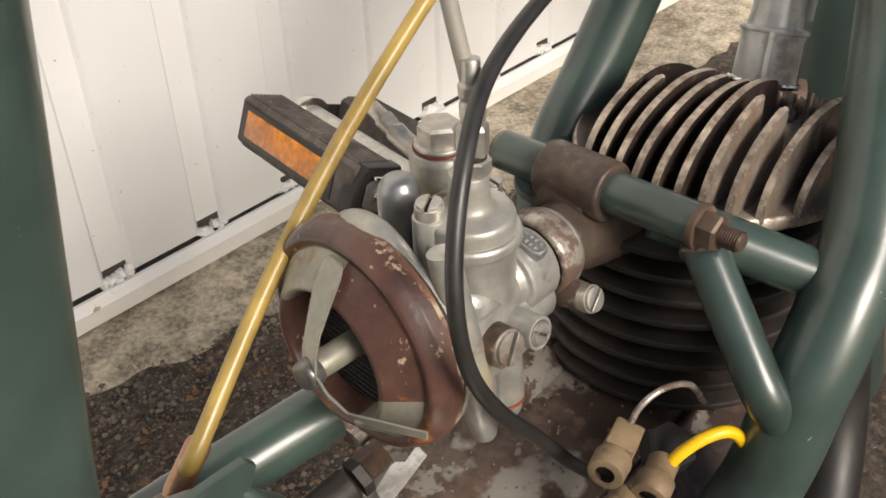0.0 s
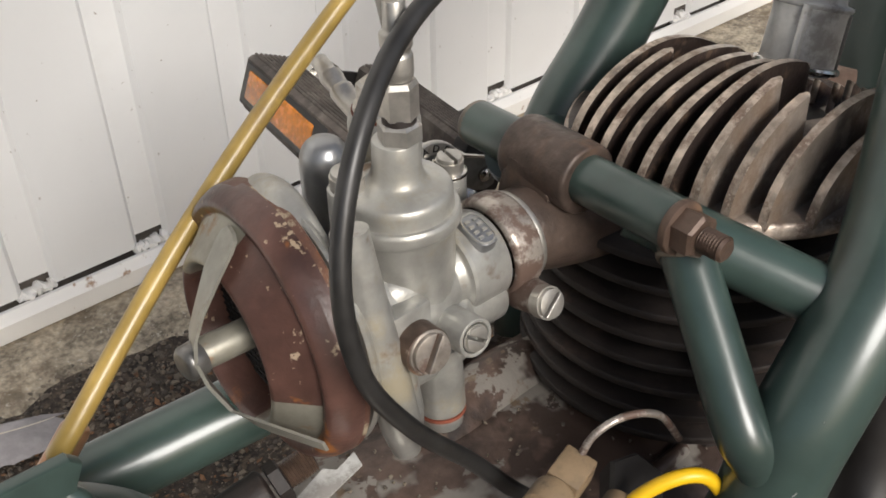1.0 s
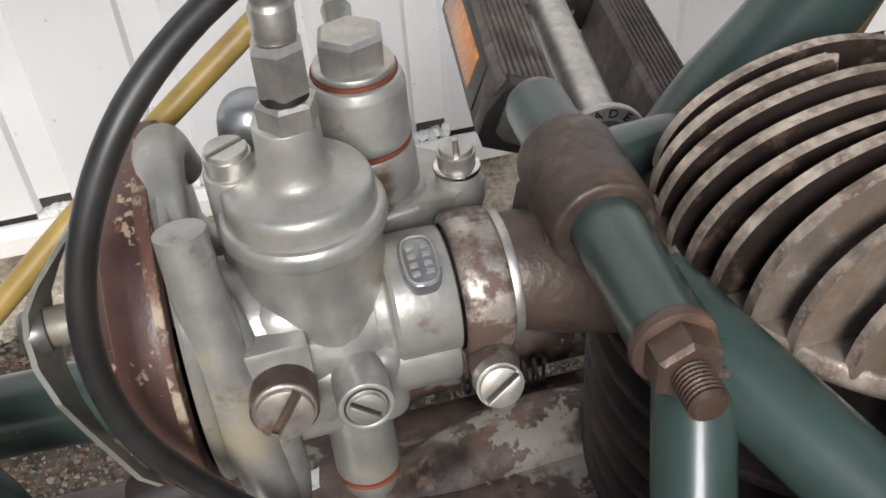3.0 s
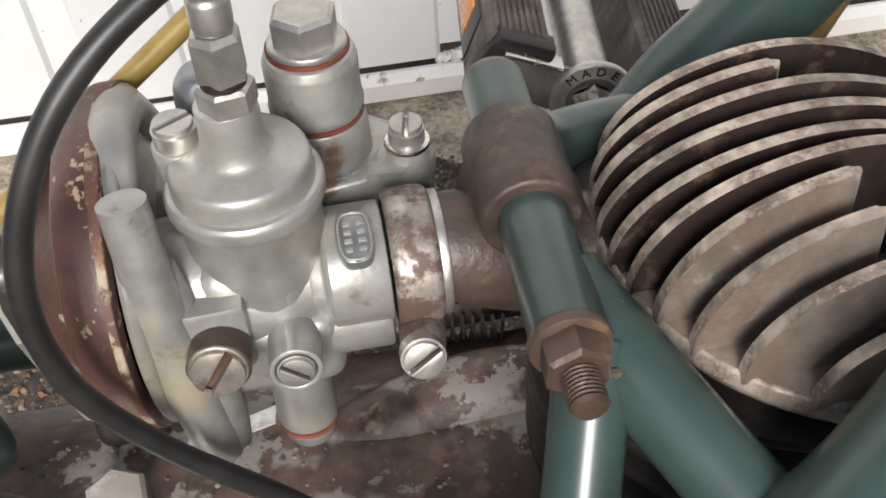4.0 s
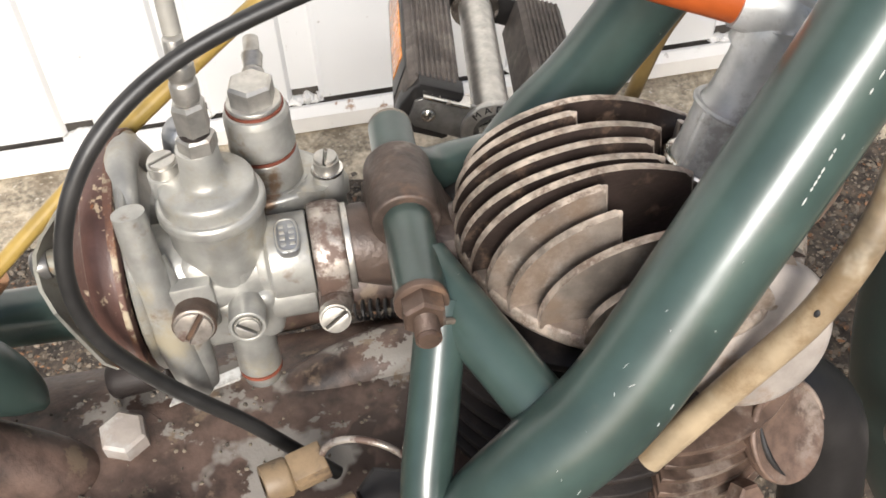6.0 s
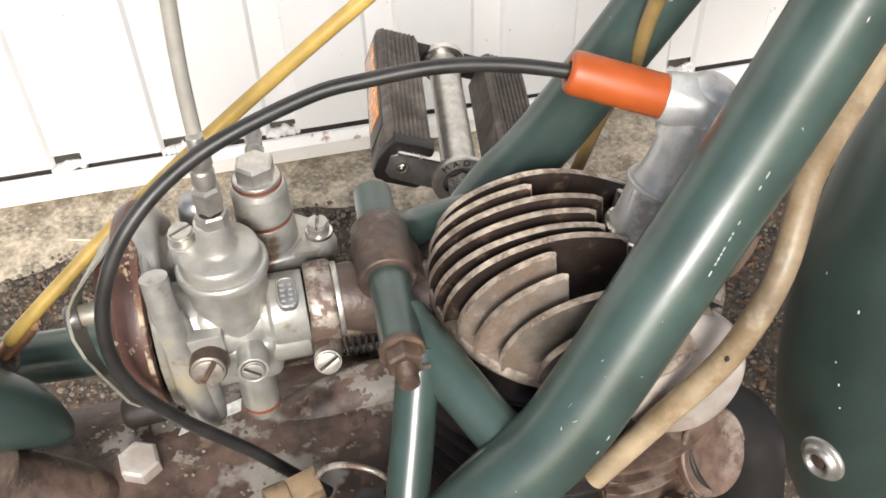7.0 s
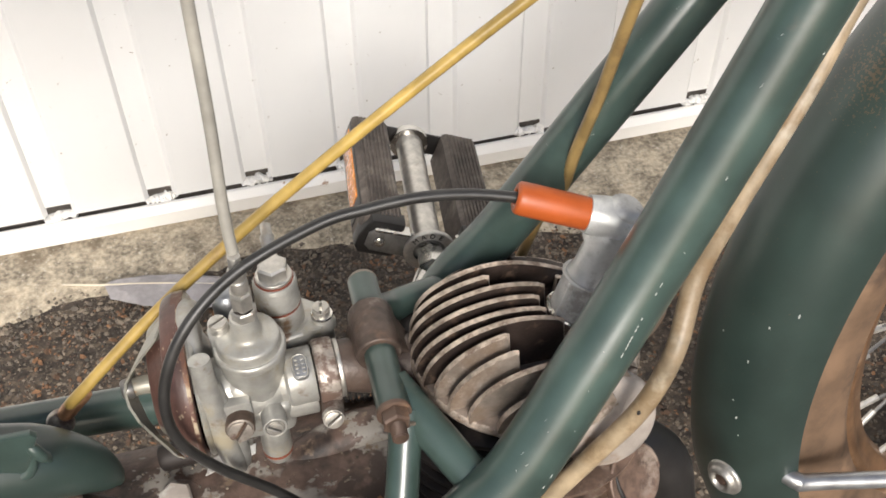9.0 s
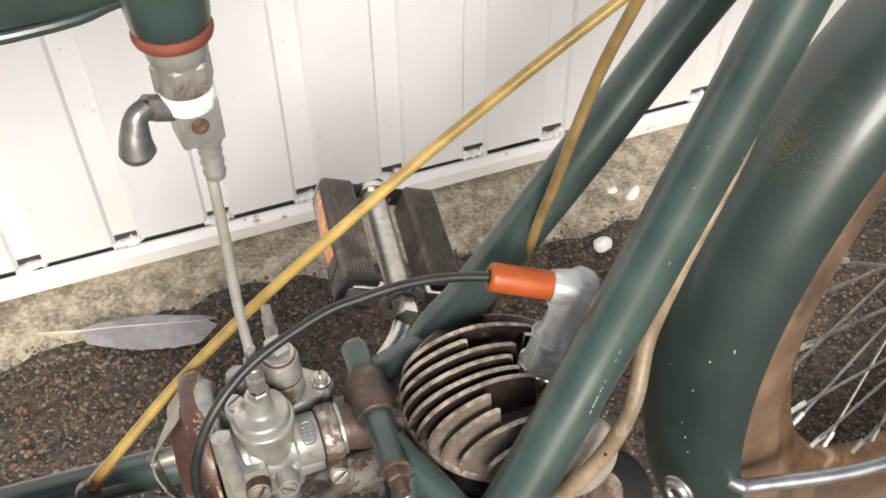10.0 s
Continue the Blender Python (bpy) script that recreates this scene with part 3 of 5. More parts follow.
part("case_boss", lathe(rounded([(0, 0), (0.020, 0), (0.0175, 0.012), (0.0165, 0.014), (0, 0.014)], 0.0012), basis((0.139, 0.255, 0.352), (0, -0.12, 1)), 36), CASE, crank)
part("case_bolt", hexnut(basis((0.139, 0.2535, 0.3655), (0, -0.12, 1)), 0.0190, 0.0115, 8), GREYPLATE, crank, "large zinc hexagon bolt head")
part("gasket_scrap", prism([(0, 0), (0.034, 0.003), (0.036, 0.010), (0.025, 0.008), (0.022, 0.013), (0.006, 0.010)], pose(0.158, 0.268, 0.3665, 4, -4, 6), 0.0016, 0.0003), PRESSED, crank, "torn grey gasket scrap")
part("case_bracket", prism([(0, 0), (0.055, 0.002), (0.066, 0.012), (0.060, 0.026), (0.03, 0.022), (0, 0.016)], pose(0.098, 0.186, 0.372, 12, 4, 2), 0.006, 0.0015), STEEL, crank)
part("leaf_bit", box((0.004, 0.005, 0.001), pose(0.263, 0.222, 0.3655, 5, 10, 20)), LEAFBIT, crank)
am_ = basis((0.1420, 0.2860, 0.3720), (0.92, -0.10, 0.22))
anchor = part("cable_anchor", lathe(rounded([(0, -0.010), (0.0085, -0.010), (0.0090, -0.006), (0.0090, 0.012), (0.0070, 0.0135), (0, 0.0135)], 0.0006), am_, 28), BARREL, moped, "dark rusty threaded cable anchor")
part("lock_nut", hexnut(am_ @ Matrix.Translation((0, 0, 0.0150)), 0.0155, 0.0055, 10), BARREL, anchor)
ridge = []
for k in range(10):
    ridge += [(0.0048, 0.0205 + k * 0.0013), (0.0056, 0.0205 + k * 0.0013 + 0.00065)]
part("thread", lathe([*ridge, (0, 0.0340)], am_, 24), RUST, anchor)

HX, HY, HZ, HR = 0.357, 0.238, 0.474, 0.0665
barrel = part("cylinder", lathe([(0.044, -0.16), (0.044, 0)], Matrix.Translation((HX, HY, HZ)), 40), BARREL, moped, "finned cylinder, oily black and darkened for deep shade")
for i in range(8):
    h = -0.0130 - i * 0.0122
    part("barrel_fin", lathe(rounded([(0.043, h + 0.0008), (HR + 0.003, h), (HR + 0.003, h - 0.0040), (0.043, h - 0.0050)], 0.0010), Matrix.Translation((HX - 0.012, HY + 0.006, HZ)), 64), BARREL, barrel)
part("cylinder_foot", box((0.10, 0.09, 0.05), Matrix.Translation((0.357, 0.238, 0.347)), 0.006), BARREL, moped)
head = part("cylinder_head", lathe(rounded([(0, -0.006), (HR, -0.006), (HR + 0.0012, -0.003), (HR, 0.001), (HR - 0.006, 0.0012), (0.045, 0.0), (0, 0.0)], 0.0008), Matrix.Translation((HX, HY, HZ)), 72), FIN, moped, "brown heat-stained finned cylinder head")


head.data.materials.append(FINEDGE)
head.data.materials.append(FINLIT)
# bare rim; the near side of the floor takes the sunlit tan
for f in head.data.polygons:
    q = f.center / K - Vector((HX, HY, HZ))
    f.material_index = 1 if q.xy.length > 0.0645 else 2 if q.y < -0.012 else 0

TIPS = {0: 0.395, 1: 0.3427, 2: 0.373, 3: 0.3663, 4: 0.3668, 5: 0.3735, 6: 0.3381, 7: 0.3403, 8: 0.412, 9: 0.398}
AFTER = {1: 0.384, 2: 0.389, 3: 0.399, 4: 0.402, 5: 0.399, 6: 0.389, 7: 0.381}
FIN_THICK = 0.0034


def fin_height(x, y):
    rho = min(1.0, math.hypot(x - HX, y - HY) / 0.0667)
    tall = 0.0445 - 0.0097 * min(1.0, max(0.0, (y - 0.212) / 0.022))
    return tall * math.sqrt(1 - rho ** 2.6) * (1 - (140 if y > 0.197 else 20) * max(0.0, x - 0.335) ** 2)


def fin_plate(y, x_from, x_to, cut_from=0.0, cut_to=0.0):
    """One upright plate of the domed head, cut off at the given places; its top edge is rounded."""
    reach = math.sqrt(0.0667 ** 2 - (y - HY) ** 2)
    a0 = math.acos(max(-1.0, min(1.0, (x_from - HX) / reach)))
    a1 = math.acos(max(-1.0, min(1.0, (x_to - HX) / reach)))
    pts = [(x_from + cut_from, -0.002)]
    for a in np.linspace(a0, a1, 34):
        x = HX + reach * math.cos(a)
        pts.append((x, max(0.0, fin_height(x, y))))
    pts.append((x_to + cut_to, -0.002))
    m = Matrix(((1, 0, 0, 0), (0, 0, -1, y + FIN_THICK / 2), (0, 1, 0, HZ), (0, 0, 0, 1)))
    return prism(pts, m, FIN_THICK, 0.0015, segs=4)


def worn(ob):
    """A fin's rounded upper edges: rubbed bare, and painted paler as lit."""
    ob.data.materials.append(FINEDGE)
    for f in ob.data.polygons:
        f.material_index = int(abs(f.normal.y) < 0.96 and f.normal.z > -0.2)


# near fins get the sunlit tan, inner fins the shaded brown
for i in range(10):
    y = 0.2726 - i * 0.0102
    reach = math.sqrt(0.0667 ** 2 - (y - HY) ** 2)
    worn(part("head_fin", fin_plate(y, HX - reach, min(TIPS[i], HX + reach), 0, 0.003), FINLIT if i > 5 else FIN, head))
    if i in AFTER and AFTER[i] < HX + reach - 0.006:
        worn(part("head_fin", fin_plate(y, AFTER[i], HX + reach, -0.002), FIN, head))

# grey shell and rusty fins at the front of the cylinder
shell_m = basis((0.3885, 0.1800, 0.4590), (0.04, -0.93, 0.36), (0, 0, 1))
shell = part("front_shell", lathe(rounded([(0, 0.0066), (0.012, 0.0060), (0.0215, 0.0042), (0.0262, 0.0030), (0.0284, 0.0016), (0.0296, -0.0010), (0.0298, -0.003), (0.0270, -0.020), (0.018, -0.032), (0, -0.032)], 0.0007), shell_m, 64), GREYPLATE, moped, "smooth grey alloy shell in front of the cylinder")
ear_m = basis((0.4105, 0.1755, 0.3975), (0.40, -0.66, 0.62), (0, 0, 1))
part("exhaust_flange", lathe(rounded([(0, -0.005), (0.0200, -0.005), (0.0212, -0.001), (0.0200, 0.0018), (0.0150, 0.0008), (0, -0.0016)], 0.0009), ear_m, 48), EXHAUST, moped, "rusty round exhaust flange")
part("flange_slit", tube([ear_m @ Vector((x, 0.0110 + 0.0035 * (1 - (x / 0.013) ** 2), 0.0010)) for x in np.linspace(-0.013, 0.013, 9)], (0.0003, 0.0012, 0.0016, 0.0012, 0.0003), 10, 2), CHAMFERBLACK, moped, "dark slit in the exhaust flange")
part("flange_lip", tube([ear_m @ Vector((0.0205 * math.cos(a), 0.0205 * math.sin(a), 0.0012)) for a in np.linspace(-1.9, 2.2, 26)], (0.0006, 0.0016, 0.0018, 0.0016, 0.0006), 12, 2), EXHAUST, moped)
part("exhaust_pipe", tube([(0.402, 0.205, 0.395), (0.428, 0.204, 0.384), (0.447, 0.196, 0.350), (0.44, 0.175, 0.26), (0.36, 0.14, 0.19)], 0.0190, 26), CHAMFERBLACK, moped, "black exhaust pipe")
# front of the cylinder's fins in paler rust brown, for the sun there
for i in range(6):
    arc = np.linspace(radians(-100), radians(10), 26)
    outline = [(0.0680 * math.cos(a), 0.0680 * math.sin(a)) for a in arc] + [(0.045 * math.cos(a), 0.045 * math.sin(a)) for a in arc[::-1]]
    part("rusty_fin", prism(outline, basis((0.3665, 0.2340, 0.4165 - i * 0.0098), (0.10, -0.10, 1), (1, 0, 0)), 0.0034, 0.0009), EXHAUST, moped)
part("collar_bolt", hexnut(basis((0.3875, 0.1625, 0.3800), (0.3, -0.75, 0.5)), 0.0125, 0.008, 15), EXHAUST, moped)
part("front_lug", tube([(0.414, 0.262, 0.462), (0.430, 0.252, 0.464), (0.441, 0.236, 0.462)], 0.0115, 20), EXHAUST, moped)

# spark plug shroud, lead socket and lead
sp = basis((0.3840, 0.2330, 0.4940), (0.0215, 0.0065, 0.0600), (0, 1, 0))
plug = part("plug_shroud", lathe(rounded([(0.0128, 0), (0.0148, 0.0), (0.0144, 0.022), (0.0146, 0.0235), (0.0150, 0.0255), (0.0128, 0.0280), (0.0120, 0.034), (0.0114, 0.046), (0.0124, 0.056), (0.0115, 0.064), (0.006, 0.069), (0, 0.070)], 0.0008), sp, 44), PRESSED, moped, "pressed tin shroud over the spark plug")
part("clip_ring", tube([sp @ Vector((0.0158 * math.cos(a), 0.0158 * math.sin(a), 0.0022)) for a in np.linspace(0, 2 * math.pi, 30)], 0.0015, 8, 2), CHROME, plug)
part("waist_ring", tube([sp @ Vector((0.0148 * math.cos(a), 0.0148 * math.sin(a), 0.0262)) for a in np.linspace(0, 2 * math.pi, 30)], 0.0013, 8, 2), PRESSED, plug)
part("seam", box((0.0030, 0.0008, 0.024), sp @ Matrix.Translation((-0.0118, -0.0086, 0.0125)) @ pose(0, 0, 0, 0, 0, 36), 0.0002), CHAMFERBLACK, plug, "dark open seam")
part("seam", box((0.0025, 0.004, 0.026), sp @ Matrix.Translation((-0.006, 0.0140, 0.013)), 0.0005), PRESSED, plug)
part("rib", box((0.004, 0.003, 0.018), sp @ Matrix.Translation((-0.0125, -0.006, 0.041)), 0.001), PRESSED, plug)
part("rib", box((0.004, 0.003, 0.018), sp @ Matrix.Translation((-0.009, -0.0105, 0.041)), 0.001), PRESSED, plug)
knuckle = sp @ Vector((0, 0, 0.066))
tip0, tip1 = Vector((0.3540, 0.2565, 0.5700)), Vector((0.3955, 0.2435, 0.5575))
part("elbow", tube([tip1 - (tip1 - tip0) * 0.12, tip1 + (tip1 - tip0) * 0.12, knuckle + Vector((0.001, 0.0, -0.004)), knuckle + Vector((-0.006, 0, -0.018))], (0.0104, 0.0122, 0.0142, 0.0132), 30), PRESSED, plug)
part("elbow_crown", lathe(rounded([(0.0105, -0.004), (0.0105, 0.006), (0.007, 0.009), (0, 0.0095)], 0.0012), basis(knuckle + Vector((0.003, 0, 0.002)), (0.35, -0.1, 0.9)), 28), PRESSED, plug)
sock = part("lead_socket", lathe(rounded([(0.0042, 0.004), (0.0042, 0.0), (0.0070, -0.0004), (0.0088, 0.001), (0.0092, 0.004), (0.0092, 0.0435), (0.0082, 0.0445), (0.006, 0.0445)], 0.0006), basis(tip0, tip1 - tip0), 40), ORANGE, moped, "orange plastic socket of the ignition lead")
LEAD = [(0.366, 0.2525, 0.5665), (0.3558, 0.2560, 0.5695), (0.330, 0.2605, 0.5745), (0.3030, 0.2622, 0.5774), (0.275, 0.2620, 0.5765), (0.2487, 0.2600, 0.5740), (0.2048, 0.2490, 0.5630), (0.1745, 0.2340, 0.5453), (0.1577, 0.2235, 0.5151), (0.1571, 0.2175, 0.4820), (0.1728, 0.2160, 0.4499), (0.1981, 0.2163, 0.4158), (0.2160, 0.2150, 0.3900), (0.230, 0.213, 0.372)]
part("ignition_lead", tube(LEAD, 0.0031, 18, 8), RUBBER, moped, "black rubber ignition lead in a wide loop")

grit = bmesh.new()
grit_rng = random.Random(11)
for k in range(260):
    gx, gy = grit_rng.uniform(0.07, 0.32), grit_rng.uniform(0.185, 0.285)
    size = grit_rng.uniform(0.0005, 0.0014)
    gz = 0.3675 - 60 * 0.02 * max(0.0, 0.225 - gy) * 0.12
    bmesh.ops.create_icosphere(grit, subdivisions=1, radius=size, matrix=pose(gx, gy, gz, grit_rng.uniform(0, 90), grit_rng.uniform(0, 90), 0) @ Matrix.Diagonal((1, grit_rng.uniform(0.6, 1), 0.6, 1)))
tagged(part("grit", grit, PEBBLE, crank), kind="stuff")
for c, w, r in (((0.2765, 0.1975, 0.4768), (0.34, 0.93, 0.96), 0.0092),):
    wb = tube([basis(c, w) @ Vector(((r + 0.0005 * math.sin(5 * t)) * math.cos(t), (r + 0.0005 * math.sin(4 * t + 1)) * math.sin(t), 0.0012 * math.sin(3 * t))) for t in np.linspace(0, 2 * math.pi, 26)], 0.0013, 8, 2)
    part("weld_bead", wb, WELD, moped)

# ---------------------------------------------------------------- carburettor
cx, cy = 0.2030, 0.2570
carb = part("carburettor", lathe(rounded([(0, 0.434), (0.014, 0.434), (0.0172, 0.438), (0.0180, 0.443), (0.0180, 0.4930), (0.0197, 0.4936), (0.0202, 0.4950), (0.0201, 0.4980), (0.0192, 0.4990), (0.0181, 0.4992), (0.0178, 0.5002), (0.0178, 0.5040), (0.0172, 0.5058), (0.0158, 0.5066), (0.0106, 0.5078), (0.0090, 0.5090), (0.0081, 0.5115), (0.0077, 0.5150), (0.0075, 0.5225), (0, 0.5225)], 0.0006), Matrix.Translation((cx, cy, 0)), 64), ALLOY, moped, "cast alloy slide carburettor, dusty and stained")
xm = basis((0, 0.2535, 0.4655), (1, 0, 0))
part("throat", tube([(0.196, 0.2535, 0.4625), (0.208, 0.2535, 0.464), (0.2205, 0.2535, 0.4655)], (0.0165, 0.0145, 0.0122), 40), ALLOY, carb)
part("throat", tube([(0.1735, 0.2575, 0.4635), (0.180, 0.2570, 0.4642), (0.190, 0.2565, 0.4652), (0.204, 0.2565, 0.4660)], (0.0195, 0.0188, 0.0184, 0.0174), 44), ALLOY, carb)
part("chamber", box((0.0345, 0.0335, 0.0370), pose(0.1995, 0.2562, 0.4635), 0.0105, segs=5), ALLOY, carb)
part("lower_casting", box((0.0400, 0.0300, 0.0270), pose(0.2010, 0.2520, 0.4490), 0.0060, segs=4), ALLOY, carb)
part("intake_stub", lathe(rounded([(0.0100, 0.2145), (0.0132, 0.2145), (0.0134, 0.2185), (0.0158, 0.2190), (0.0166, 0.2200), (0.0166, 0.2355), (0, 0.2355)], 0.0008), xm, 44), ALLOY, carb)
part("lower_boss", lathe(rounded([(0, 0.2135), (0.0105, 0.2135), (0.0115, 0.2150), (0.0115, 0.2350), (0, 0.2350)], 0.0012), basis((0, 0.249, 0.4525), (1, 0, 0)), 36), ALLOY, carb)
clamp = part("clamp", lathe(rounded([(0.0165, 0.2362), (0.0180, 0.2362), (0.0190, 0.2376), (0.0193, 0.2425), (0.0190, 0.2472), (0.0180, 0.2487), (0.0165, 0.2487)], 0.0006), xm, 56), CLAMP, carb, "rust-spotted clamp round the intake")
part("clamp_lug", tube([(0.2425, 0.240, 0.4520), (0.2415, 0.232, 0.4550), (0.2408, 0.2275, 0.4562)], (0.0065, 0.0062, 0.0058), 22), CLAMP, clamp)
part("flange_ring", lathe(rounded([(0.0150, 0.2487), (0.0172, 0.2487), (0.0172, 0.2512), (0.0150, 0.2512)], 0.0003), xm, 48), STEEL, carb)
part("clamp_screw", slotted(basis((0.2405, 0.2280, 0.4560), (0.0, -0.90, 0.34), (0.9, 0, 0.35)), 0.0060, 0.0058, 0.0013, turn=14), STEEL, clamp)
part("manifold", tube([(0.2500, 0.2530, 0.4665), (0.256, 0.2530, 0.4662), (0.275, 0.252, 0.461), (0.320, 0.248, 0.455)], (0.0150, 0.0158, 0.0165, 0.019), 36), CASTIRON, moped, "rusty intake pipe")
oval = [(math.copysign(abs(math.cos(a)) ** 0.62, math.cos(a)), math.copysign(abs(math.sin(a)) ** 0.62, math.sin(a))) for a in np.linspace(0, 2 * math.pi, 28, endpoint=False)]
bm_ = basis((0.2278, 0.2480, 0.4790), (0, -0.30, 0.95), (1, 0, 0))
badge = part("badge", prism([(x * 0.0048, y * 0.0075) for x, y in oval], bm_ @ Matrix.Translation((0, 0, -0.003)), 0.0068, 0.0007), DOME, carb, "raised oval maker's badge with dark ground")
part("badge_rim", tube([bm_ @ Vector((x * 0.0041, y * 0.0067, 0.0039)) for x, y in [*oval, oval[0], oval[1]]], 0.0004, 8, 1), ALLOY, badge)
for x in (-0.0017, 0.0019):
    for j in range(4):
        part("raised_bar", box((0.0021, 0.0013, 0.0007), bm_ @ Matrix.Translation((x, -0.0038 + j * 0.0025, 0.0040)), 0.0002), ALLOY, badge)
part("drain_block", box((0.0160, 0.018, 0.022), pose(0.1895, 0.2430, 0.4640, -4, 0, 3), 0.0016), ALLOY, carb)
part("drain_plug", lathe(rounded([(0.0082, -0.008), (0.0082, 0.0052), (0.0076, 0.0058), (0, 0.0058)], 0.0004), basis((0.1895, 0.2320, 0.4630), (-0.05, -0.98, 0.12)), 36), RUST, carb)
part("drain_screw", slotted(basis((0.1895, 0.2320, 0.4630), (-0.05, -0.96, 0.2), (0.55, 0, 0.8)) @ Matrix.Translation((0, 0, 0.0022)), 0.0076, 0.0060, 0.0022, 2), CLAMP, carb, "large slotted screw plug with a rusty slot")
jm = basis((0.2080, 0.2455, 0.4560), (0, -0.97, 0.17), (1, 0, 0))
part("jet_boss", lathe(rounded([(0.0070, -0.008), (0.0070, 0.0205), (0.0054, 0.0205), (0.0054, 0.0165), (0, 0.0165)], 0.0006), jm, 36), ALLOY, carb)
part("jet_screw", slotted(jm @ Matrix.Translation((0, 0, 0.0170)), 0.0050, 0.0046, 0.0012, turn=-38), STEEL, carb)
part("float_plug", lathe(rounded([(0.0088, -0.004), (0.0088, 0.0240), (0.0080, 0.0250), (0, 0.0250)], 0.0008), basis((0.2068, 0.2445, 0.4420), (0, -0.08, -1)), 36), ALLOY, carb)
part("plug_washer", lathe([(0, 0.0250), (0.0088, 0.0250), (0.0088, 0.0262), (0, 0.0262)], basis((0.2068, 0.2445, 0.4420), (0, -0.08, -1)), 36), REDWASHER, carb)
part("plug_foot", lathe(rounded([(0, 0.0262), (0.0080, 0.0262), (0.0074, 0.0320), (0, 0.0320)], 0.0006), basis((0.2068, 0.2445, 0.4420), (0, -0.08, -1)), 36), ALLOY, carb)
part("lock_nut", hexnut(Matrix.Translation((cx + 0.001, cy - 0.001, 0.5225)), 0.0122, 0.0062, 10), STEEL, carb)
part("adjuster", hexnut(Matrix.Translation((cx + 0.0012, cy - 0.001, 0.5305)), 0.0106, 0.0120, 25), STEEL, carb)
part("adjuster_shank", lathe(rounded([(0.0050, 0.5285), (0.0054, 0.5285), (0.0054, 0.5310), (0, 0.531)], 0.0003), Matrix.Translation((cx + 0.001, cy - 0.001, 0)), 24), BARREL, carb)
ferm = basis((cx + 0.0015, cy - 0.001, 0.5425), (0.02, 0.06, 1))
part("ferrule", lathe(rounded([(0.0042, 0.0), (0.0048, 0.002), (0.0048, 0.0075), (0.0042, 0.0082), (0.0042, 0.0095), (0.0049, 0.0102), (0.0049, 0.0145), (0.0036, 0.0155), (0.0034, 0.024), (0, 0.024)], 0.0004), ferm, 28), STEEL, carb)
part("throttle_cable", tube([(cx + 0.002, cy + 0.001, 0.556), (0.2048, 0.2680, 0.590), (0.2070, 0.2805, 0.6352), (0.2092, 0.2915, 0.7138), (0.215, 0.297, 0.83), (0.235, 0.297, 1.0)], 0.0031, 18), GREYCABLE, moped, "grey sleeved throttle cable")
fm = Matrix.Translation((0.2235, 0.2905, 0))
part("filter_bowl", lathe(rounded([(0, 0.492), (0.0130, 0.492), (0.0133, 0.494), (0.0130, 0.4955), (0.0128, 0.496), (0.0128, 0.508), (0.0118, 0.5105), (0.0110, 0.511), (0, 0.511)], 0.0006), fm, 44), ALLOY, carb)
part("fibre_washer", lathe([(0, 0.4905), (0.0130, 0.4905), (0.0130, 0.4920), (0, 0.4920)], fm, 44), REDWASHER, carb)
part("bowl_seat", lathe(rounded([(0, 0.476), (0.0140, 0.476), (0.0136, 0.486), (0.0130, 0.4905), (0, 0.4905)], 0.0006), fm, 44), ALLOY, carb)
part("fibre_washer", lathe([(0, 0.5112), (0.0112, 0.5112), (0.0112, 0.5124), (0, 0.5124)], fm, 44), REDWASHER, carb)
part("seat_ring", lathe(rounded([(0.0, 0.5124), (0.0108, 0.5124), (0.0104, 0.5142), (0, 0.5142)], 0.0003), fm, 40), STEEL, carb)
part("banjo_bolt", hexnut(fm @ Matrix.Translation((0, 0, 0.5138)), 0.0158, 0.0088, 20), STEEL, carb)
part("fuel_nipple", tube([(0.2235, 0.300, 0.5030), (0.2238, 0.3110, 0.5062), (0.2241, 0.3165, 0.5085), (0.2242, 0.3172, 0.5088), (0.2246, 0.3235, 0.5116), (0.2247, 0.3242, 0.5119), (0.2250, 0.3310, 0.5148)], (0.0044, 0.0044, 0.0046, 0.0036, 0.0044, 0.0034, 0.0032), 22, 4), STEEL, carb, "short barbed fuel nipple")
lid = [(0.000, -0.019), (0.012, -0.017), (0.021, -0.013), (0.029, -0.0115), (0.033, -0.006), (0.031, 0.0), (0.024, 0.006), (0.014, 0.015), (0.0, 0.019), (-0.012, 0.017), (-0.02, 0.008), (-0.019, -0.010), (-0.010, -0.018)]
part("float_lid", prism(lid, pose(0.2215, 0.2905, 0.4660, 0, 3, 0), 0.0115, 0.0025, segs=3), ALLOY, carb)
for j in range(6):
    a = radians(-112 + j * 17)
    part("raised_bar", box((0.0026, 0.0008, 0.0007), pose(0.2235 + 0.0160 * math.cos(a), 0.2905 + 0.0160 * math.sin(a), 0.4779, 0, 0, math.degrees(a) + 90), 0.0002), ALLOY, carb)
part("float_bowl", lathe(rounded([(0, 0.424), (0.016, 0.424), (0.0185, 0.430), (0.0185, 0.466), (0, 0.466)], 0.002), fm, 40), CHAMFERBLACK, carb, "dark float bowl")
part("screw_pillar", lathe(rounded([(0, 0.452), (0.0062, 0.452), (0.0062, 0.4795), (0, 0.4795)], 0.0006), Matrix.Translation((0.2468, 0.2835, 0)), 28), ALLOY, carb)
part("spring_washer", lathe(rounded([(0, 0.4795), (0.0066, 0.4795), (0.0066, 0.4810), (0, 0.4810)], 0.0004), Matrix.Translation((0.2468, 0.2835, 0)), 28), CHROME, carb)
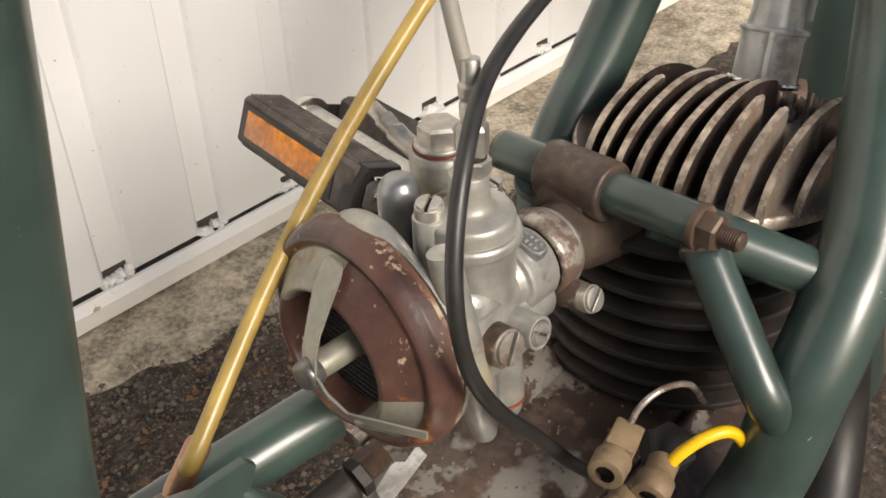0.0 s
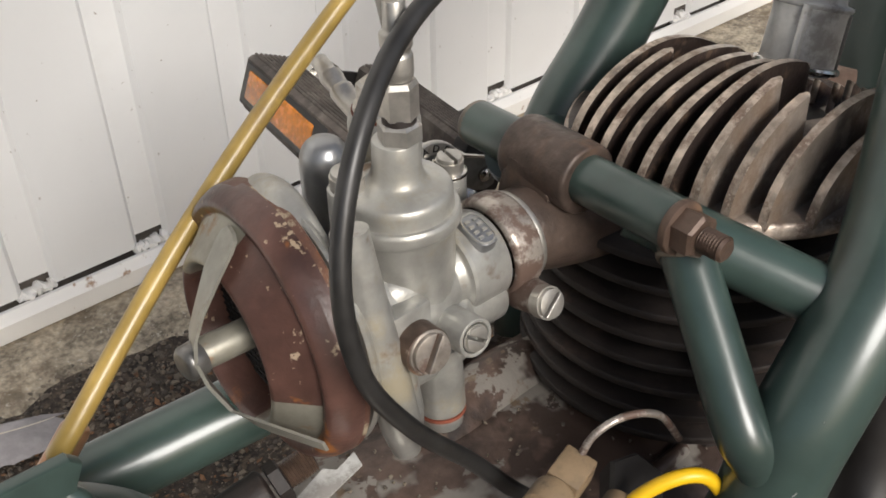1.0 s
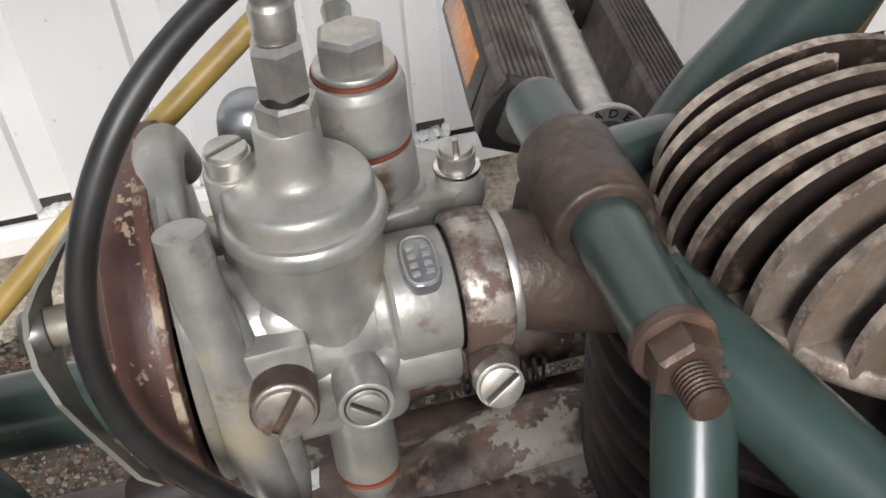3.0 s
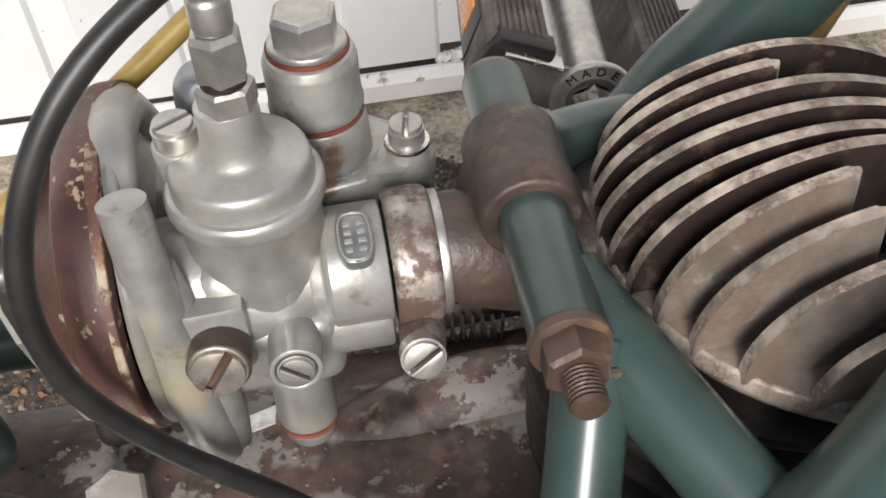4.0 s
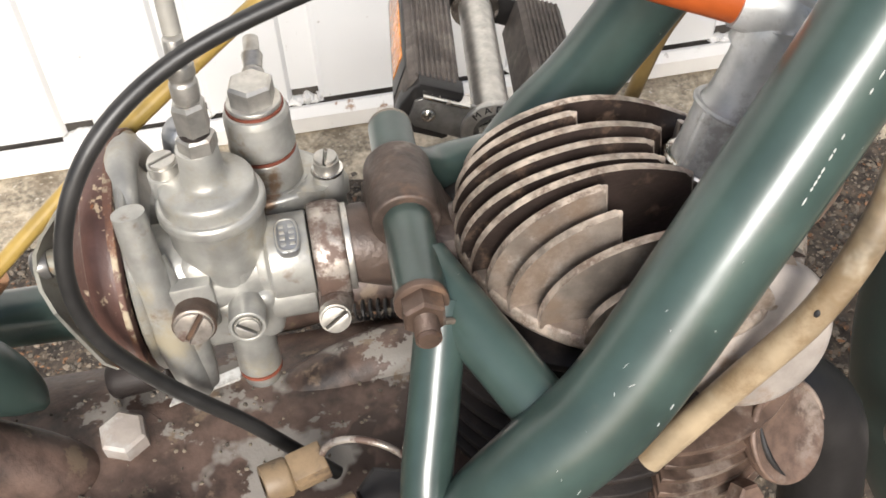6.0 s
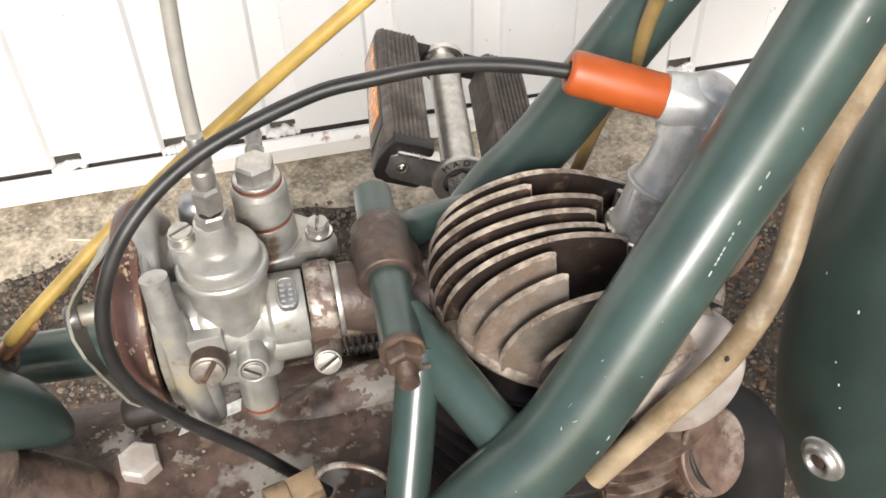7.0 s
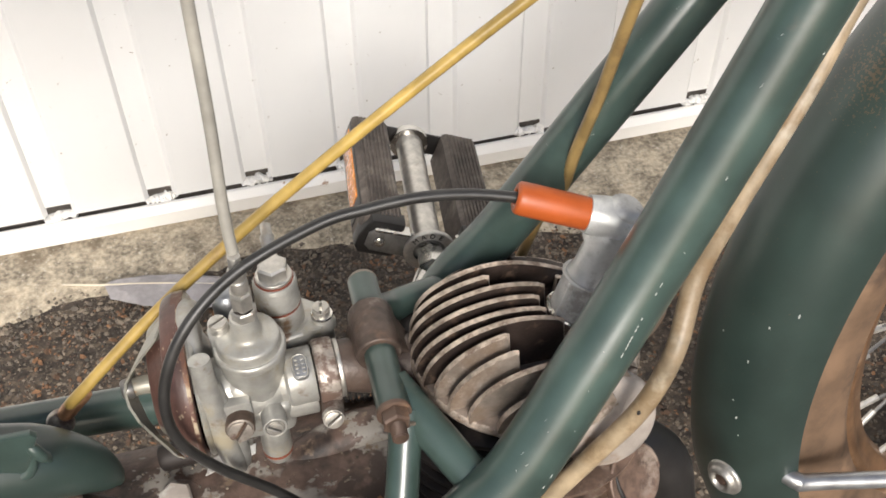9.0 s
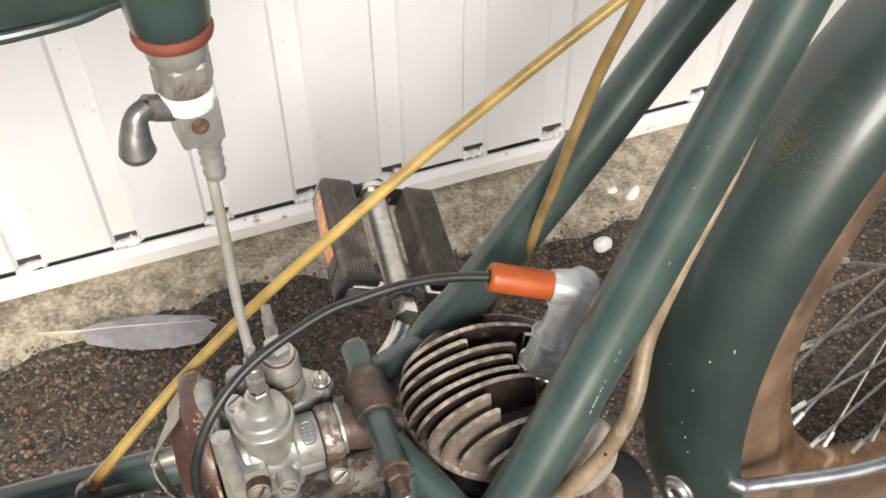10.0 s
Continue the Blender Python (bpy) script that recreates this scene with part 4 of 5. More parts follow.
part("lid_screw", slotted(Matrix.Translation((0.2468, 0.2835, 0.4808)), 0.0052, 0.0064, 0.0014, turn=80), STEEL, carb)
part("cap_pillar", lathe(rounded([(0, 0.470), (0.0066, 0.470), (0.0066, 0.5075), (0, 0.5075)], 0.0006), Matrix.Translation((0.1888, 0.2640, 0)), 28), ALLOY, carb)
part("cap_screw", slotted(Matrix.Translation((0.1888, 0.2640, 0.5075)), 0.0056, 0.0062, 0.0014, turn=30), STEEL, carb)
part("thimble", lathe(rounded([(0, 0.462), (0.0084, 0.462), (0.0087, 0.503), (0.0080, 0.508), (0.0055, 0.5118), (0, 0.5132)], 0.0012), Matrix.Translation((0.1955, 0.2865, 0)), 32), DOME, carb, "dark grey domed cap")
part("vent_post", tube([(0.1757, 0.2455, 0.5068), (0.1764, 0.2420, 0.4900), (0.1774, 0.2382, 0.4700), (0.1792, 0.2348, 0.4500), (0.1814, 0.2328, 0.4320), (0.1830, 0.2325, 0.4200)], (0.0060, 0.0063, 0.0070, 0.0074, 0.0070, 0.0050), 26), ALLOY, carb)
part("horn_rib", tube([(0.1800, 0.2440, 0.4860), (0.1822, 0.2400, 0.4690), (0.1846, 0.2370, 0.4500), (0.1860, 0.2350, 0.4340), (0.1862, 0.2345, 0.4220)], (0.0034, 0.0052, 0.0058, 0.0056, 0.0044), 22), ALLOY, carb)
part("horn_skirt", lathe(rounded([(0.020, 0.1700), (0.0478, 0.1697), (0.0487, 0.1708), (0.0478, 0.1728), (0.0440, 0.1742), (0.020, 0.1775)], 0.0008), basis((0, 0.2775, 0.4580), (1, 0, 0)), 64), ALLOY, carb, "alloy edge behind the filter")
part("horn_rib", tube([(0.1750, 0.300, 0.486), (0.1725, 0.2900, 0.5000), (0.1715, 0.2750, 0.5030), (0.1715, 0.2600, 0.4940), (0.1720, 0.2480, 0.4780)], (0.0055, 0.0062, 0.0064, 0.0060, 0.0050), 22), ALLOY, carb)
part("air_horn", lathe(rounded([(0, 0.1695), (0.0440, 0.1695), (0.0450, 0.1708), (0.0440, 0.1722), (0.040, 0.1735), (0.026, 0.1755), (0.016, 0.182), (0.014, 0.200), (0, 0.200)], 0.0008), basis((0, 0.2775, 0.4580), (1, 0, 0)), 64), ALLOY, carb, "round alloy mounting flange of the filter")

# air filter
FY, FZ = 0.2865, 0.4575
am = basis((0, FY, FZ), (1, -0.05, 0))
filt = part("air_filter", lathe(rounded([(0.0270, 0.1590), (0.0276, 0.1476), (0.0290, 0.1462), (0.0308, 0.1466), (0.0412, 0.1580), (0.0428, 0.1572), (0.0445, 0.1565), (0.0462, 0.1572), (0.0480, 0.1600), (0.0494, 0.1630), (0.0497, 0.1672), (0.0498, 0.1700), (0.0450, 0.1705)], 0.0006), am, 72), DRUM, moped, "rusty round air filter shell")
part("filter_gauze", lathe([(0, 0.1600), (0.0400, 0.1600)], am, 48), MESH, filt, "black gauze inside the filter")
wires = bmesh.new()
for k in range(-11, 12):
    u = k * 0.0028
    v = math.sqrt(max(0.0, 0.031 ** 2 - u * u))
    tube([am @ Vector((u, -v, 0.1588)), am @ Vector((u, v, 0.1588))], 0.0004, 5, bm=wires)
    tube([am @ Vector((-v, u, 0.1592)), am @ Vector((v, u, 0.1592))], 0.0004, 5, bm=wires)
tagged(part("gauze_wire", wires, MESH, filt), kind="stuff")
filt.data.materials.append(TIN)
filt.data.materials.append(CHIPBAND)
for f in filt.data.polygons:
    q = f.center / K
    dy, dz = q.y - (FY - 0.05 * q.x), q.z - FZ
    r, turn = math.hypot(dy, dz), math.degrees(math.atan2(dz, dy)) % 360
    if r < 0.0415 and q.x < 0.1585 and (186 < turn < 244 or 30 < turn < 96):
        f.material_index = 1
    elif r > 0.0485 and q.x > 0.1655:
        f.material_index = 2
C0 = Vector((0.1322, 0.2725, 0.4645))
strap = bmesh.new()
path = [((0.1560, 0.2800, 0.4985), (-0.001, -0.0034, 0.0006)), ((0.1548, 0.2797, 0.4972), (-0.001, -0.0058, 0.0010)), ((0.1520, 0.2788, 0.4945), (-0.001, -0.0066, 0.0012)), ((0.1460, 0.2772, 0.4885), (-0.001, -0.0064, 0.0014)), ((0.1385, 0.2750, 0.4790), (-0.002, -0.0060, 0.0016)), ((0.1342, 0.2735, 0.4720), (-0.002, -0.0060, 0.0020)), ((0.1325, 0.2725, 0.4640), (-0.002, -0.0062, 0.0030)), ((0.1330, 0.2660, 0.4575), (-0.002, -0.0044, 0.0034)), ((0.1360, 0.2590, 0.4495), (-0.0016, -0.0032, 0.0032)), ((0.1420, 0.2490, 0.4460), (-0.0016, -0.0016, 0.0042)), ((0.1535, 0.2345, 0.4405), (-0.0016, -0.0016, 0.0042))]
prev = None
for q, side in path:
    q, side, out = Vector(q), Vector(side), Vector((-0.0014, -0.0004, 0.0004))
    ring = [strap.verts.new(q + side), strap.verts.new(q - side), strap.verts.new(q - side + out), strap.verts.new(q + side + out)]
    if prev:
        for k in range(4):
            strap.faces.new((prev[k], prev[(k + 1) % 4], ring[(k + 1) % 4], ring[k]))
    else:
        strap.faces.new(ring)
    prev = ring
strap.faces.new(prev[::-1])
part("strap", strap, STRAP, filt, "bent tin strap across the filter")
part("strap_bolt", lathe(rounded([(0, -0.004), (0.0060, -0.004), (0.0060, 0.0015), (0.0048, 0.0030), (0, 0.0032)], 0.0005), basis(C0 + Vector((-0.002, -0.001, 0.0)), (-1, -0.1, 0)), 28), PLATESTEEL, filt)
part("strap_stud", lathe(rounded([(0, -0.03), (0.0054, -0.03), (0.0054, 0.002), (0, 0.002)], 0.0004), basis(C0, (-1, 0.05, 0)), 20), TIN, filt)

# springs under the carburettor
for a, b, n in (((0.2500, 0.3130, 0.3600), (0.2800, 0.3045, 0.3640), 8), ((0.1880, 0.2850, 0.3960), (0.2100, 0.2850, 0.4030), 8)):
    m = basis(a, Vector(b) - Vector(a))
    long = (Vector(b) - Vector(a)).length
    part("spring", tube([m @ Vector((0.0048 * math.cos(2 * math.pi * n * u), 0.0048 * math.sin(2 * math.pi * n * u), long * u)) for u in np.linspace(0, 1, n * 10)], 0.0008, 6, 1), CHAMFERBLACK, moped, "small dark coil spring")

# terminals and wires
term = part("terminal_block", lathe(rounded([(0.0040, 0.0), (0.0075, 0.0), (0.0078, 0.010), (0.0065, 0.0110), (0.0065, 0.020), (0, 0.020)], 0.0006), basis((0.203, 0.188, 0.4115), (0.95, 0.25, -0.05)), 24), BEIGE, moped, "brittle beige wire terminals")
part("terminal", lathe(rounded([(0.0040, 0.0), (0.0078, 0.0), (0.0080, 0.010), (0.0065, 0.0110), (0.0065, 0.020), (0, 0.020)], 0.0006), basis((0.2180, 0.176, 0.3940), (0.95, 0.25, 0.1)), 24), BEIGE, term)
part("terminal", lathe(rounded([(0.0038, 0.0), (0.0072, 0.0), (0.0074, 0.010), (0.006, 0.0110), (0.006, 0.018), (0, 0.018)], 0.0006), basis((0.2000, 0.182, 0.3890), (0.95, 0.25, 0.0)), 24), BEIGE, term)
for c in ((0.2060, 0.1888, 0.4113), (0.2210, 0.1768, 0.3943)):
    part("terminal_hole", lathe([(0, 0), (0.0038, 0)], basis(c, (-0.95, -0.25, 0.0)), 18), MESH, term)
part("bridge_piece", box((0.014, 0.012, 0.012), pose(0.221, 0.192, 0.4125, 10, -6, 14), 0.001), BEIGE, term)
part("yellow_wire", tube([(0.2320, 0.1800, 0.3900), (0.2380, 0.1755, 0.4030), (0.2480, 0.1685, 0.4110), (0.2570, 0.1625, 0.4100), (0.2640, 0.1575, 0.3980)], 0.0027, 14), YWIRE, moped, "bright yellow wire")
part("bent_wire", tube([(0.2240, 0.1930, 0.4100), (0.2300, 0.1920, 0.4240), (0.2410, 0.1880, 0.4300), (0.2540, 0.1830, 0.4260), (0.2640, 0.1800, 0.4100)], 0.0014, 12), CLAMP, moped, "thin steel wire bent over")
part("case_nut", hexnut(basis((0.2480, 0.188, 0.386), (0, -0.4, 1)), 0.02, 0.012, 15), CHAMFERBLACK, moped)

# ---------------------------------------------------------------- cables and hoses
part("clutch_cable", tube([(0.0900, 0.3010, 0.4270), (0.0960, 0.2995, 0.4345), (0.1500, 0.3150, 0.4745), (0.2090, 0.3260, 0.5163), (0.2760, 0.3290, 0.5655), (0.3465, 0.3310, 0.6150), (0.4200, 0.3290, 0.6670), (0.4960, 0.3260, 0.7186), (0.564, 0.3235, 0.765)], 0.0037, 18), YELLOW, moped, "yellowed plastic sleeve of the clutch cable")
fe = part("cable_end", lathe(rounded([(0, -0.004), (0.0042, -0.004), (0.0052, 0.0), (0.0052, 0.019), (0.0044, 0.0215), (0, 0.0215)], 0.0005), basis((0.0850, 0.3030, 0.4170), (0.7, 0.05, 0.7)), 24), COPPER, moped, "bronze ferrule of the clutch cable")
part("cable_eye", lathe(rounded([(0, -0.006), (0.0078, -0.006), (0.0088, 0.0), (0.0078, 0.006), (0, 0.006)], 0.001), basis((0.0790, 0.3030, 0.4085), (0.1, -0.8, 0.6)), 28), CLAMP, fe)
part("gear_cable", tube([(0.3860, 0.3420, 0.4100), (0.3895, 0.3343, 0.4396), (0.3955, 0.3180, 0.4930), (0.3990, 0.2985, 0.5300), (0.4010, 0.2895, 0.5650), (0.4092, 0.2860, 0.6021), (0.4167, 0.2806, 0.6486), (0.4220, 0.2690, 0.6997), (0.4297, 0.2551, 0.7498), (0.437, 0.242, 0.80)], 0.0035, 18), GEARSLEEVE, moped, "yellowed cable sleeve strapped along the frame tube")
hose = part("breather_hose", tube([(0.3464, 0.1640, 0.4176), (0.3726, 0.1630, 0.4561), (0.3959, 0.1620, 0.4924), (0.4119, 0.1680, 0.5283), (0.4284, 0.1893, 0.5553), (0.4554, 0.2118, 0.5713), (0.4834, 0.2308, 0.5942), (0.5096, 0.2473, 0.6214), (0.5362, 0.2652, 0.6560), (0.58, 0.284, 0.72)], 0.0056, 22), HOSE, moped, "aged clear breather hose with a small hole")
hb = bmesh.new()
bmesh.ops.create_icosphere(hb, subdivisions=2, radius=1)
hose_way = Vector((0.016, 0.006, 0.036)).normalized()
hole_at = min(spline([(0.3726, 0.1630, 0.4561), (0.3959, 0.1620, 0.4924), (0.4119, 0.1680, 0.5283)], 20), key=lambda p: (p - Vector((0.3808, 0.1458, 0.5027))).length)
hole_out = Vector((0.3808, 0.1458, 0.5027)) - hole_at
hole_out = (hole_out - hose_way * hole_out.dot(hose_way)).normalized()
hb.transform(basis(hole_at + hole_out * 0.0054, hole_out, hose_way) @ Matrix.Diagonal((0.0017, 0.0011, 0.0004, 1)))
part("hole", hb, MESH, hose, "small dark hole")


def chip(q, normal, long, wide, along, parent):
    cb = bmesh.new()
    bmesh.ops.create_icosphere(cb, subdivisions=1, radius=1)
    cb.transform(basis(q, normal, along) @ Matrix.Diagonal((long, wide, 0.00025, 1)))
    part("paint_chip", cb, CHIP, parent)


CHIP_A, CHIP_B = Vector((0.3837, 0.1648, 0.5402)), Vector((0.4035, 0.1744, 0.5729))
tube_way = (CHIP_B - CHIP_A).normalized()
tube_line = spline(NEAR, 30)
for k, long in ((0.0, 0.0016), (0.09, 0.0009), (0.15, 0.0012), (0.22, 0.0008), (0.28, 0.0012), (0.35, 0.0013), (0.43, 0.0008), (0.50, 0.0011), (0.90, 0.0011), (0.99, 0.0017), (-1.9, 0.0014), (-2.1, 0.0009), (2.5, 0.0012)):
    q = CHIP_A.lerp(CHIP_B, k)
    c = min(tube_line, key=lambda p: (p - q).length)
    out = (q - c).normalized() + Vector((-0.35, -0.62, 0.70))
    out = (out - tube_way * out.dot(tube_way)).normalized()
    chip(c + out * 0.0175, out, long, 0.00035, tube_way, near_tube)

scratch_rng = random.Random(5)
for k in range(16):
    i = scratch_rng.randint(len(tube_line) // 4, len(tube_line) * 3 // 4)
    c, way = tube_line[i], (tube_line[i + 1] - tube_line[i - 1]).normalized()
    out = Vector((scratch_rng.uniform(-0.8, 0.9), -0.62, 0.70))
    out = (out - way * out.dot(way)).normalized()
    lean = (way + out.cross(way) * scratch_rng.uniform(-0.9, 0.9)).normalized()
    chip(c + out * 0.0174, out, scratch_rng.uniform(0.0004, 0.0015), scratch_rng.uniform(0.00009, 0.00020), lean, near_tube)

# ---------------------------------------------------------------- pedal
ax = Vector((0.126, 0.992, -0.005)).normalized()
across = Vector((0.923, -0.154, -0.351))
pm = basis((0.3550, 0.4890, 0.3750), ax, across)
pedal = part("pedal", tube([pm @ Vector((0, 0, -0.066)), pm @ Vector((0, 0, 0.0)), pm @ Vector((0, 0, 0.062))], 0.0112, 28), STEEL, moped, "pedal with two ribbed rubber blocks and amber reflectors")
for s in (-1, 1):
    blk = bmesh.new()
    prism([(-0.0155, -0.0140), (-0.0125, -0.0165), (0.0125, -0.0165), (0.0155, -0.0140), (0.0155, 0.0140), (0.0125, 0.0165), (-0.0125, 0.0165), (-0.0155, 0.0140)], pm @ Matrix.Translation((s * 0.0402, 0, -0.0625)), 0.125, 0.003, blk)
    rub = part("rubber_block", blk, PEDALRUB, pedal)
    for j in range(8):
        for side in (1, -1):
            part("tread_rib", box((0.0019, 0.0024, 0.119), pm @ Matrix.Translation((s * 0.0402 - 0.0112 + j * 0.0032, side * 0.0168, 0)), 0.0005, segs=1), PEDALRUB, rub)
    for j in range(6):
        part("end_rib", box((0.024, 0.0022, 0.0014), pm @ Matrix.Translation((s * 0.0402, -0.0110 + j * 0.0044, -0.0628)), 0.0004, segs=1), PEDALRUB, rub)
part("reflector_frame", box((0.0022, 0.0250, 0.104), pm @ Matrix.Translation((-0.0556, 0.0, 0.006)), 0.0010), RUBBER, pedal)
part("reflector", box((0.0024, 0.0180, 0.084), pm @ Matrix.Translation((-0.0562, 0.0, 0.010)), 0.0008), AMBER, pedal, "amber reflector")
part("end_plate", box((0.092, 0.020, 0.0022), pm @ Matrix.Translation((0, 0, 0.0640)), 0.0006), CHAMFERBLACK, pedal)
part("end_dome", lathe(rounded([(0, 0.058), (0.0165, 0.058), (0.0165, 0.064), (0.013, 0.070), (0.006, 0.073), (0, 0.0735)], 0.001), pm, 32), CHROME, pedal)
part("ratchet_ring", lathe(rounded([(0.0125, -0.0735), (0.0195, -0.0735), (0.0200, -0.0715), (0.0195, -0.0690), (0.0125, -0.0690)], 0.0005), pm, 40), STEEL, pedal)
part("axle_recess", lathe([(0.0122, -0.0728), (0.0122, -0.0640)], pm, 32), CHAMFERBLACK, pedal)
for k, letter in enumerate("MADE IN"):
    if letter == " ":
        continue
    text = bpy.data.curves.new("letter", "FONT")
    text.body, text.size, text.extrude = letter, 0.0062 * K, 0.00025 * K
    text.align_x, text.align_y = "CENTER", "CENTER"
    glyph = bpy.data.meshes.new_from_object(bpy.data.objects.new("letter", text))
    gb_ = bmesh.new()
    gb_.from_mesh(glyph)
    gb_.transform(Matrix.Scale(1 / K, 4))
    gb_.transform(pm @ Matrix.Rotation(radians(-150 + 25 * k), 4, "Z") @ Matrix.Translation((0.0160, 0, -0.0737)) @ Matrix.Rotation(radians(90), 4, "Z") @ Matrix.Rotation(math.pi, 4, "X"))
    part("letter", gb_, CHAMFERBLACK, pedal, smooth=False)
part("front_plate", prism([(-0.050, -0.0065), (-0.045, -0.0105), (-0.012, -0.012), (0.012, -0.012), (0.045, -0.0105), (0.050, -0.0065), (0.050, 0.0065), (0.045, 0.0105), (0.012, 0.012), (-0.012, 0.012), (-0.045, 0.0105), (-0.050, 0.0065)], pm @ Matrix.Translation((0, 0, -0.0705)), 0.002, 0.0006), PLATESTEEL, pedal, "dull steel end plate")
for s in (-1, 1):
    part("rivet", lathe(rounded([(0, 0), (0.0046, 0), (0.0042, -0.0022), (0.0020, -0.0034), (0, -0.0036)], 0.0003), pm @ Matrix.Translation((s * 0.0402, 0, -0.0705)), 24), CHROME, pedal)
    part("end_cap", prism([(-0.0100, -0.0172), (0.0160, -0.0172), (0.0168, -0.0150), (0.0168, 0.0150), (0.0145, 0.0172), (-0.0120, 0.0172), (-0.0165, 0.0110), (-0.0165, 0.0), (-0.0120, -0.0130)], pm @ Matrix.Diagonal((-s, 1, 1, 1)) @ Matrix.Translation((-0.0402, 0, -0.0680)), 0.0130, 0.0016), CHAMFERBLACK, pedal, "black holder round the end of the rubber block")
    part("bent_tab", box((0.028, 0.0020, 0.0100), pm @ Matrix.Translation((s * 0.0330, -0.0116, -0.0680)), 0.0005), CHROME, pedal, "bright bent tab")
part("pedal_nut", hexnut(pm @ Matrix.Translation((0, 0, -0.092)), 0.0195, 0.020, 10), CHROME, pedal)
part("crank_arm", tube([pm @ Vector((0, 0, -0.100)), (0.325, 0.378, 0.360), (0.27, 0.368, 0.30)], (0.0135, 0.0125, 0.012), 22), CHROME, moped, "worn chrome crank arm")

# ---------------------------------------------------------------- front wheel and mudguard
TH, LN = 0.1599, 0.0898
wu = Vector((math.cos(TH), math.sin(TH), 0))
wn0 = Vector((-math.sin(TH), math.cos(TH), 0))
wv = Z * math.cos(LN) + wn0 * math.sin(LN)
wn_ = wn0 * math.cos(LN) - Z * math.sin(LN)
WC = Matrix((wu, wv, wn_)).transposed().to_4x4()
WC.translation = (0.895, 0.3063, 0.3659)
gb = bmesh.new()
half, deep, top = 0.0455, 0.0466, 0.4017
sect = [(-1, 0.0), (-1.0, 0.10), (-0.985, 0.35), (-0.91, 0.55), (-0.79, 0.71), (-0.52, 0.90), (-0.25, 0.975), (0, 1.0), (0.25, 0.975), (0.52, 0.90), (0.79, 0.71), (0.91, 0.55), (0.985, 0.35), (1.0, 0.10), (1, 0.0)]
rings = []
for a in np.linspace(radians(60), radians(214), 90):
    outer = [gb.verts.new(WC @ Vector(((top - deep * (1 - f)) * math.cos(a), (top - deep * (1 - f)) * math.sin(a), w * half))) for w, f in sect]
    inner = [gb.verts.new(WC @ Vector(((top - 0.002 - deep * (1 - f)) * math.cos(a), (top - 0.002 - deep * (1 - f)) * math.sin(a), w * half * 0.955))) for w, f in sect[::-1]]
    rings.append(outer + inner)
for r, s in zip(rings, rings[1:]):
    for k in range(len(r)):
        gb.faces.new((r[k], r[(k + 1) % len(r)], s[(k + 1) % len(r)], s[k]))
gb.faces.new(rings[0])
gb.faces.new(rings[-1][::-1])
guard = part("mudguard", gb, DARKGREEN, moped, "deep green front mudguard, scratched and speckled with rust")
for q, nrm, long in (((0.5014, 0.2501, 0.4212), (-0.99, -0.04, 0.14), 0.0012), ((0.5081, 0.2262, 0.4150), (-0.9, -0.41, 0.14), 0.0014), ((0.5049, 0.2247, 0.3772), (-0.91, -0.42, 0.05), 0.0010), ((0.5072, 0.2191, 0.3637), (-0.71, -0.7, 0.05), 0.0013), ((0.5104, 0.2153, 0.3469), (-0.71, -0.71, 0.0), 0.0009), ((0.5156, 0.2259, 0.4463), (-0.69, -0.69, 0.22), 0.0013), ((0.5282, 0.2186, 0.4610), (-0.44, -0.87, 0.21), 0.0022)):
    chip(q, nrm, long, 0.0007, (0.1, 0.2, 1), guard)
gm = basis((0.4915, 0.1930, 0.3380), (-0.90, -0.42, 0.02))
bolt = part("guard_bolt", lathe(rounded([(0, 0.0030), (0.0052, 0.0030), (0.0060, 0.0062), (0.0078, 0.0070), (0.0098, 0.0055), (0.0104, 0.0034), (0.0132, 0.0022), (0.0136, 0), (0, 0)], 0.0006), gm, 36), STEEL, guard, "domed chrome screw with a recessed head")
part("recess", hexnut(gm @ Matrix.Translation((0, 0, 0.0030)), 0.0078, 0.0022, 10), RUST, bolt)
wheel = part("front_wheel", lathe(rounded([(0.290, -0.020), (0.300, -0.029), (0.325, -0.033), (0.352, -0.026), (0.366, -0.010), (0.368, 0), (0.366, 0.010), (0.352, 0.026), (0.325, 0.033), (0.300, 0.029), (0.290, 0.020)], 0.003), WC, 120), TYREBROWN, moped, "front wheel with a dust-brown tyre")
part("rim", lathe(rounded([(0.297, -0.021), (0.291, -0.0235), (0.285, -0.021), (0.279, -0.015), (0.270, -0.011), (0.266, 0), (0.270, 0.011), (0.279, 0.015), (0.285, 0.021), (0.291, 0.0235), (0.297, 0.021)], 0.001), WC, 120), RIM, wheel, "rusty wheel rim")
part("hub", lathe(rounded([(0, -0.045), (0.022, -0.045), (0.04, -0.036), (0.042, -0.030), (0.026, -0.024), (0.026, 0.024), (0.042, 0.030), (0.04, 0.036), (0.022, 0.045), (0, 0.045)], 0.001), WC, 40), STEEL, wheel)
for j in range(36):
    a = radians(j * 10)
    b = a + radians(38 if j % 4 < 2 else -38)
    s = 1 if j % 2 else -1
    part("spoke", tube([WC @ Vector((0.040 * math.cos(b), 0.040 * math.sin(b), s * 0.033)), WC @ Vector((0.268 * math.cos(a), 0.268 * math.sin(a), s * 0.004))], 0.0015, 8), PLATESTEEL, wheel)
    part("spoke_nipple", tube([WC @ Vector((0.250 * math.cos(a), 0.250 * math.sin(a), s * 0.006)), WC @ Vector((0.268 * math.cos(a), 0.268 * math.sin(a), s * 0.004))], 0.0027, 8), STEEL, wheel)
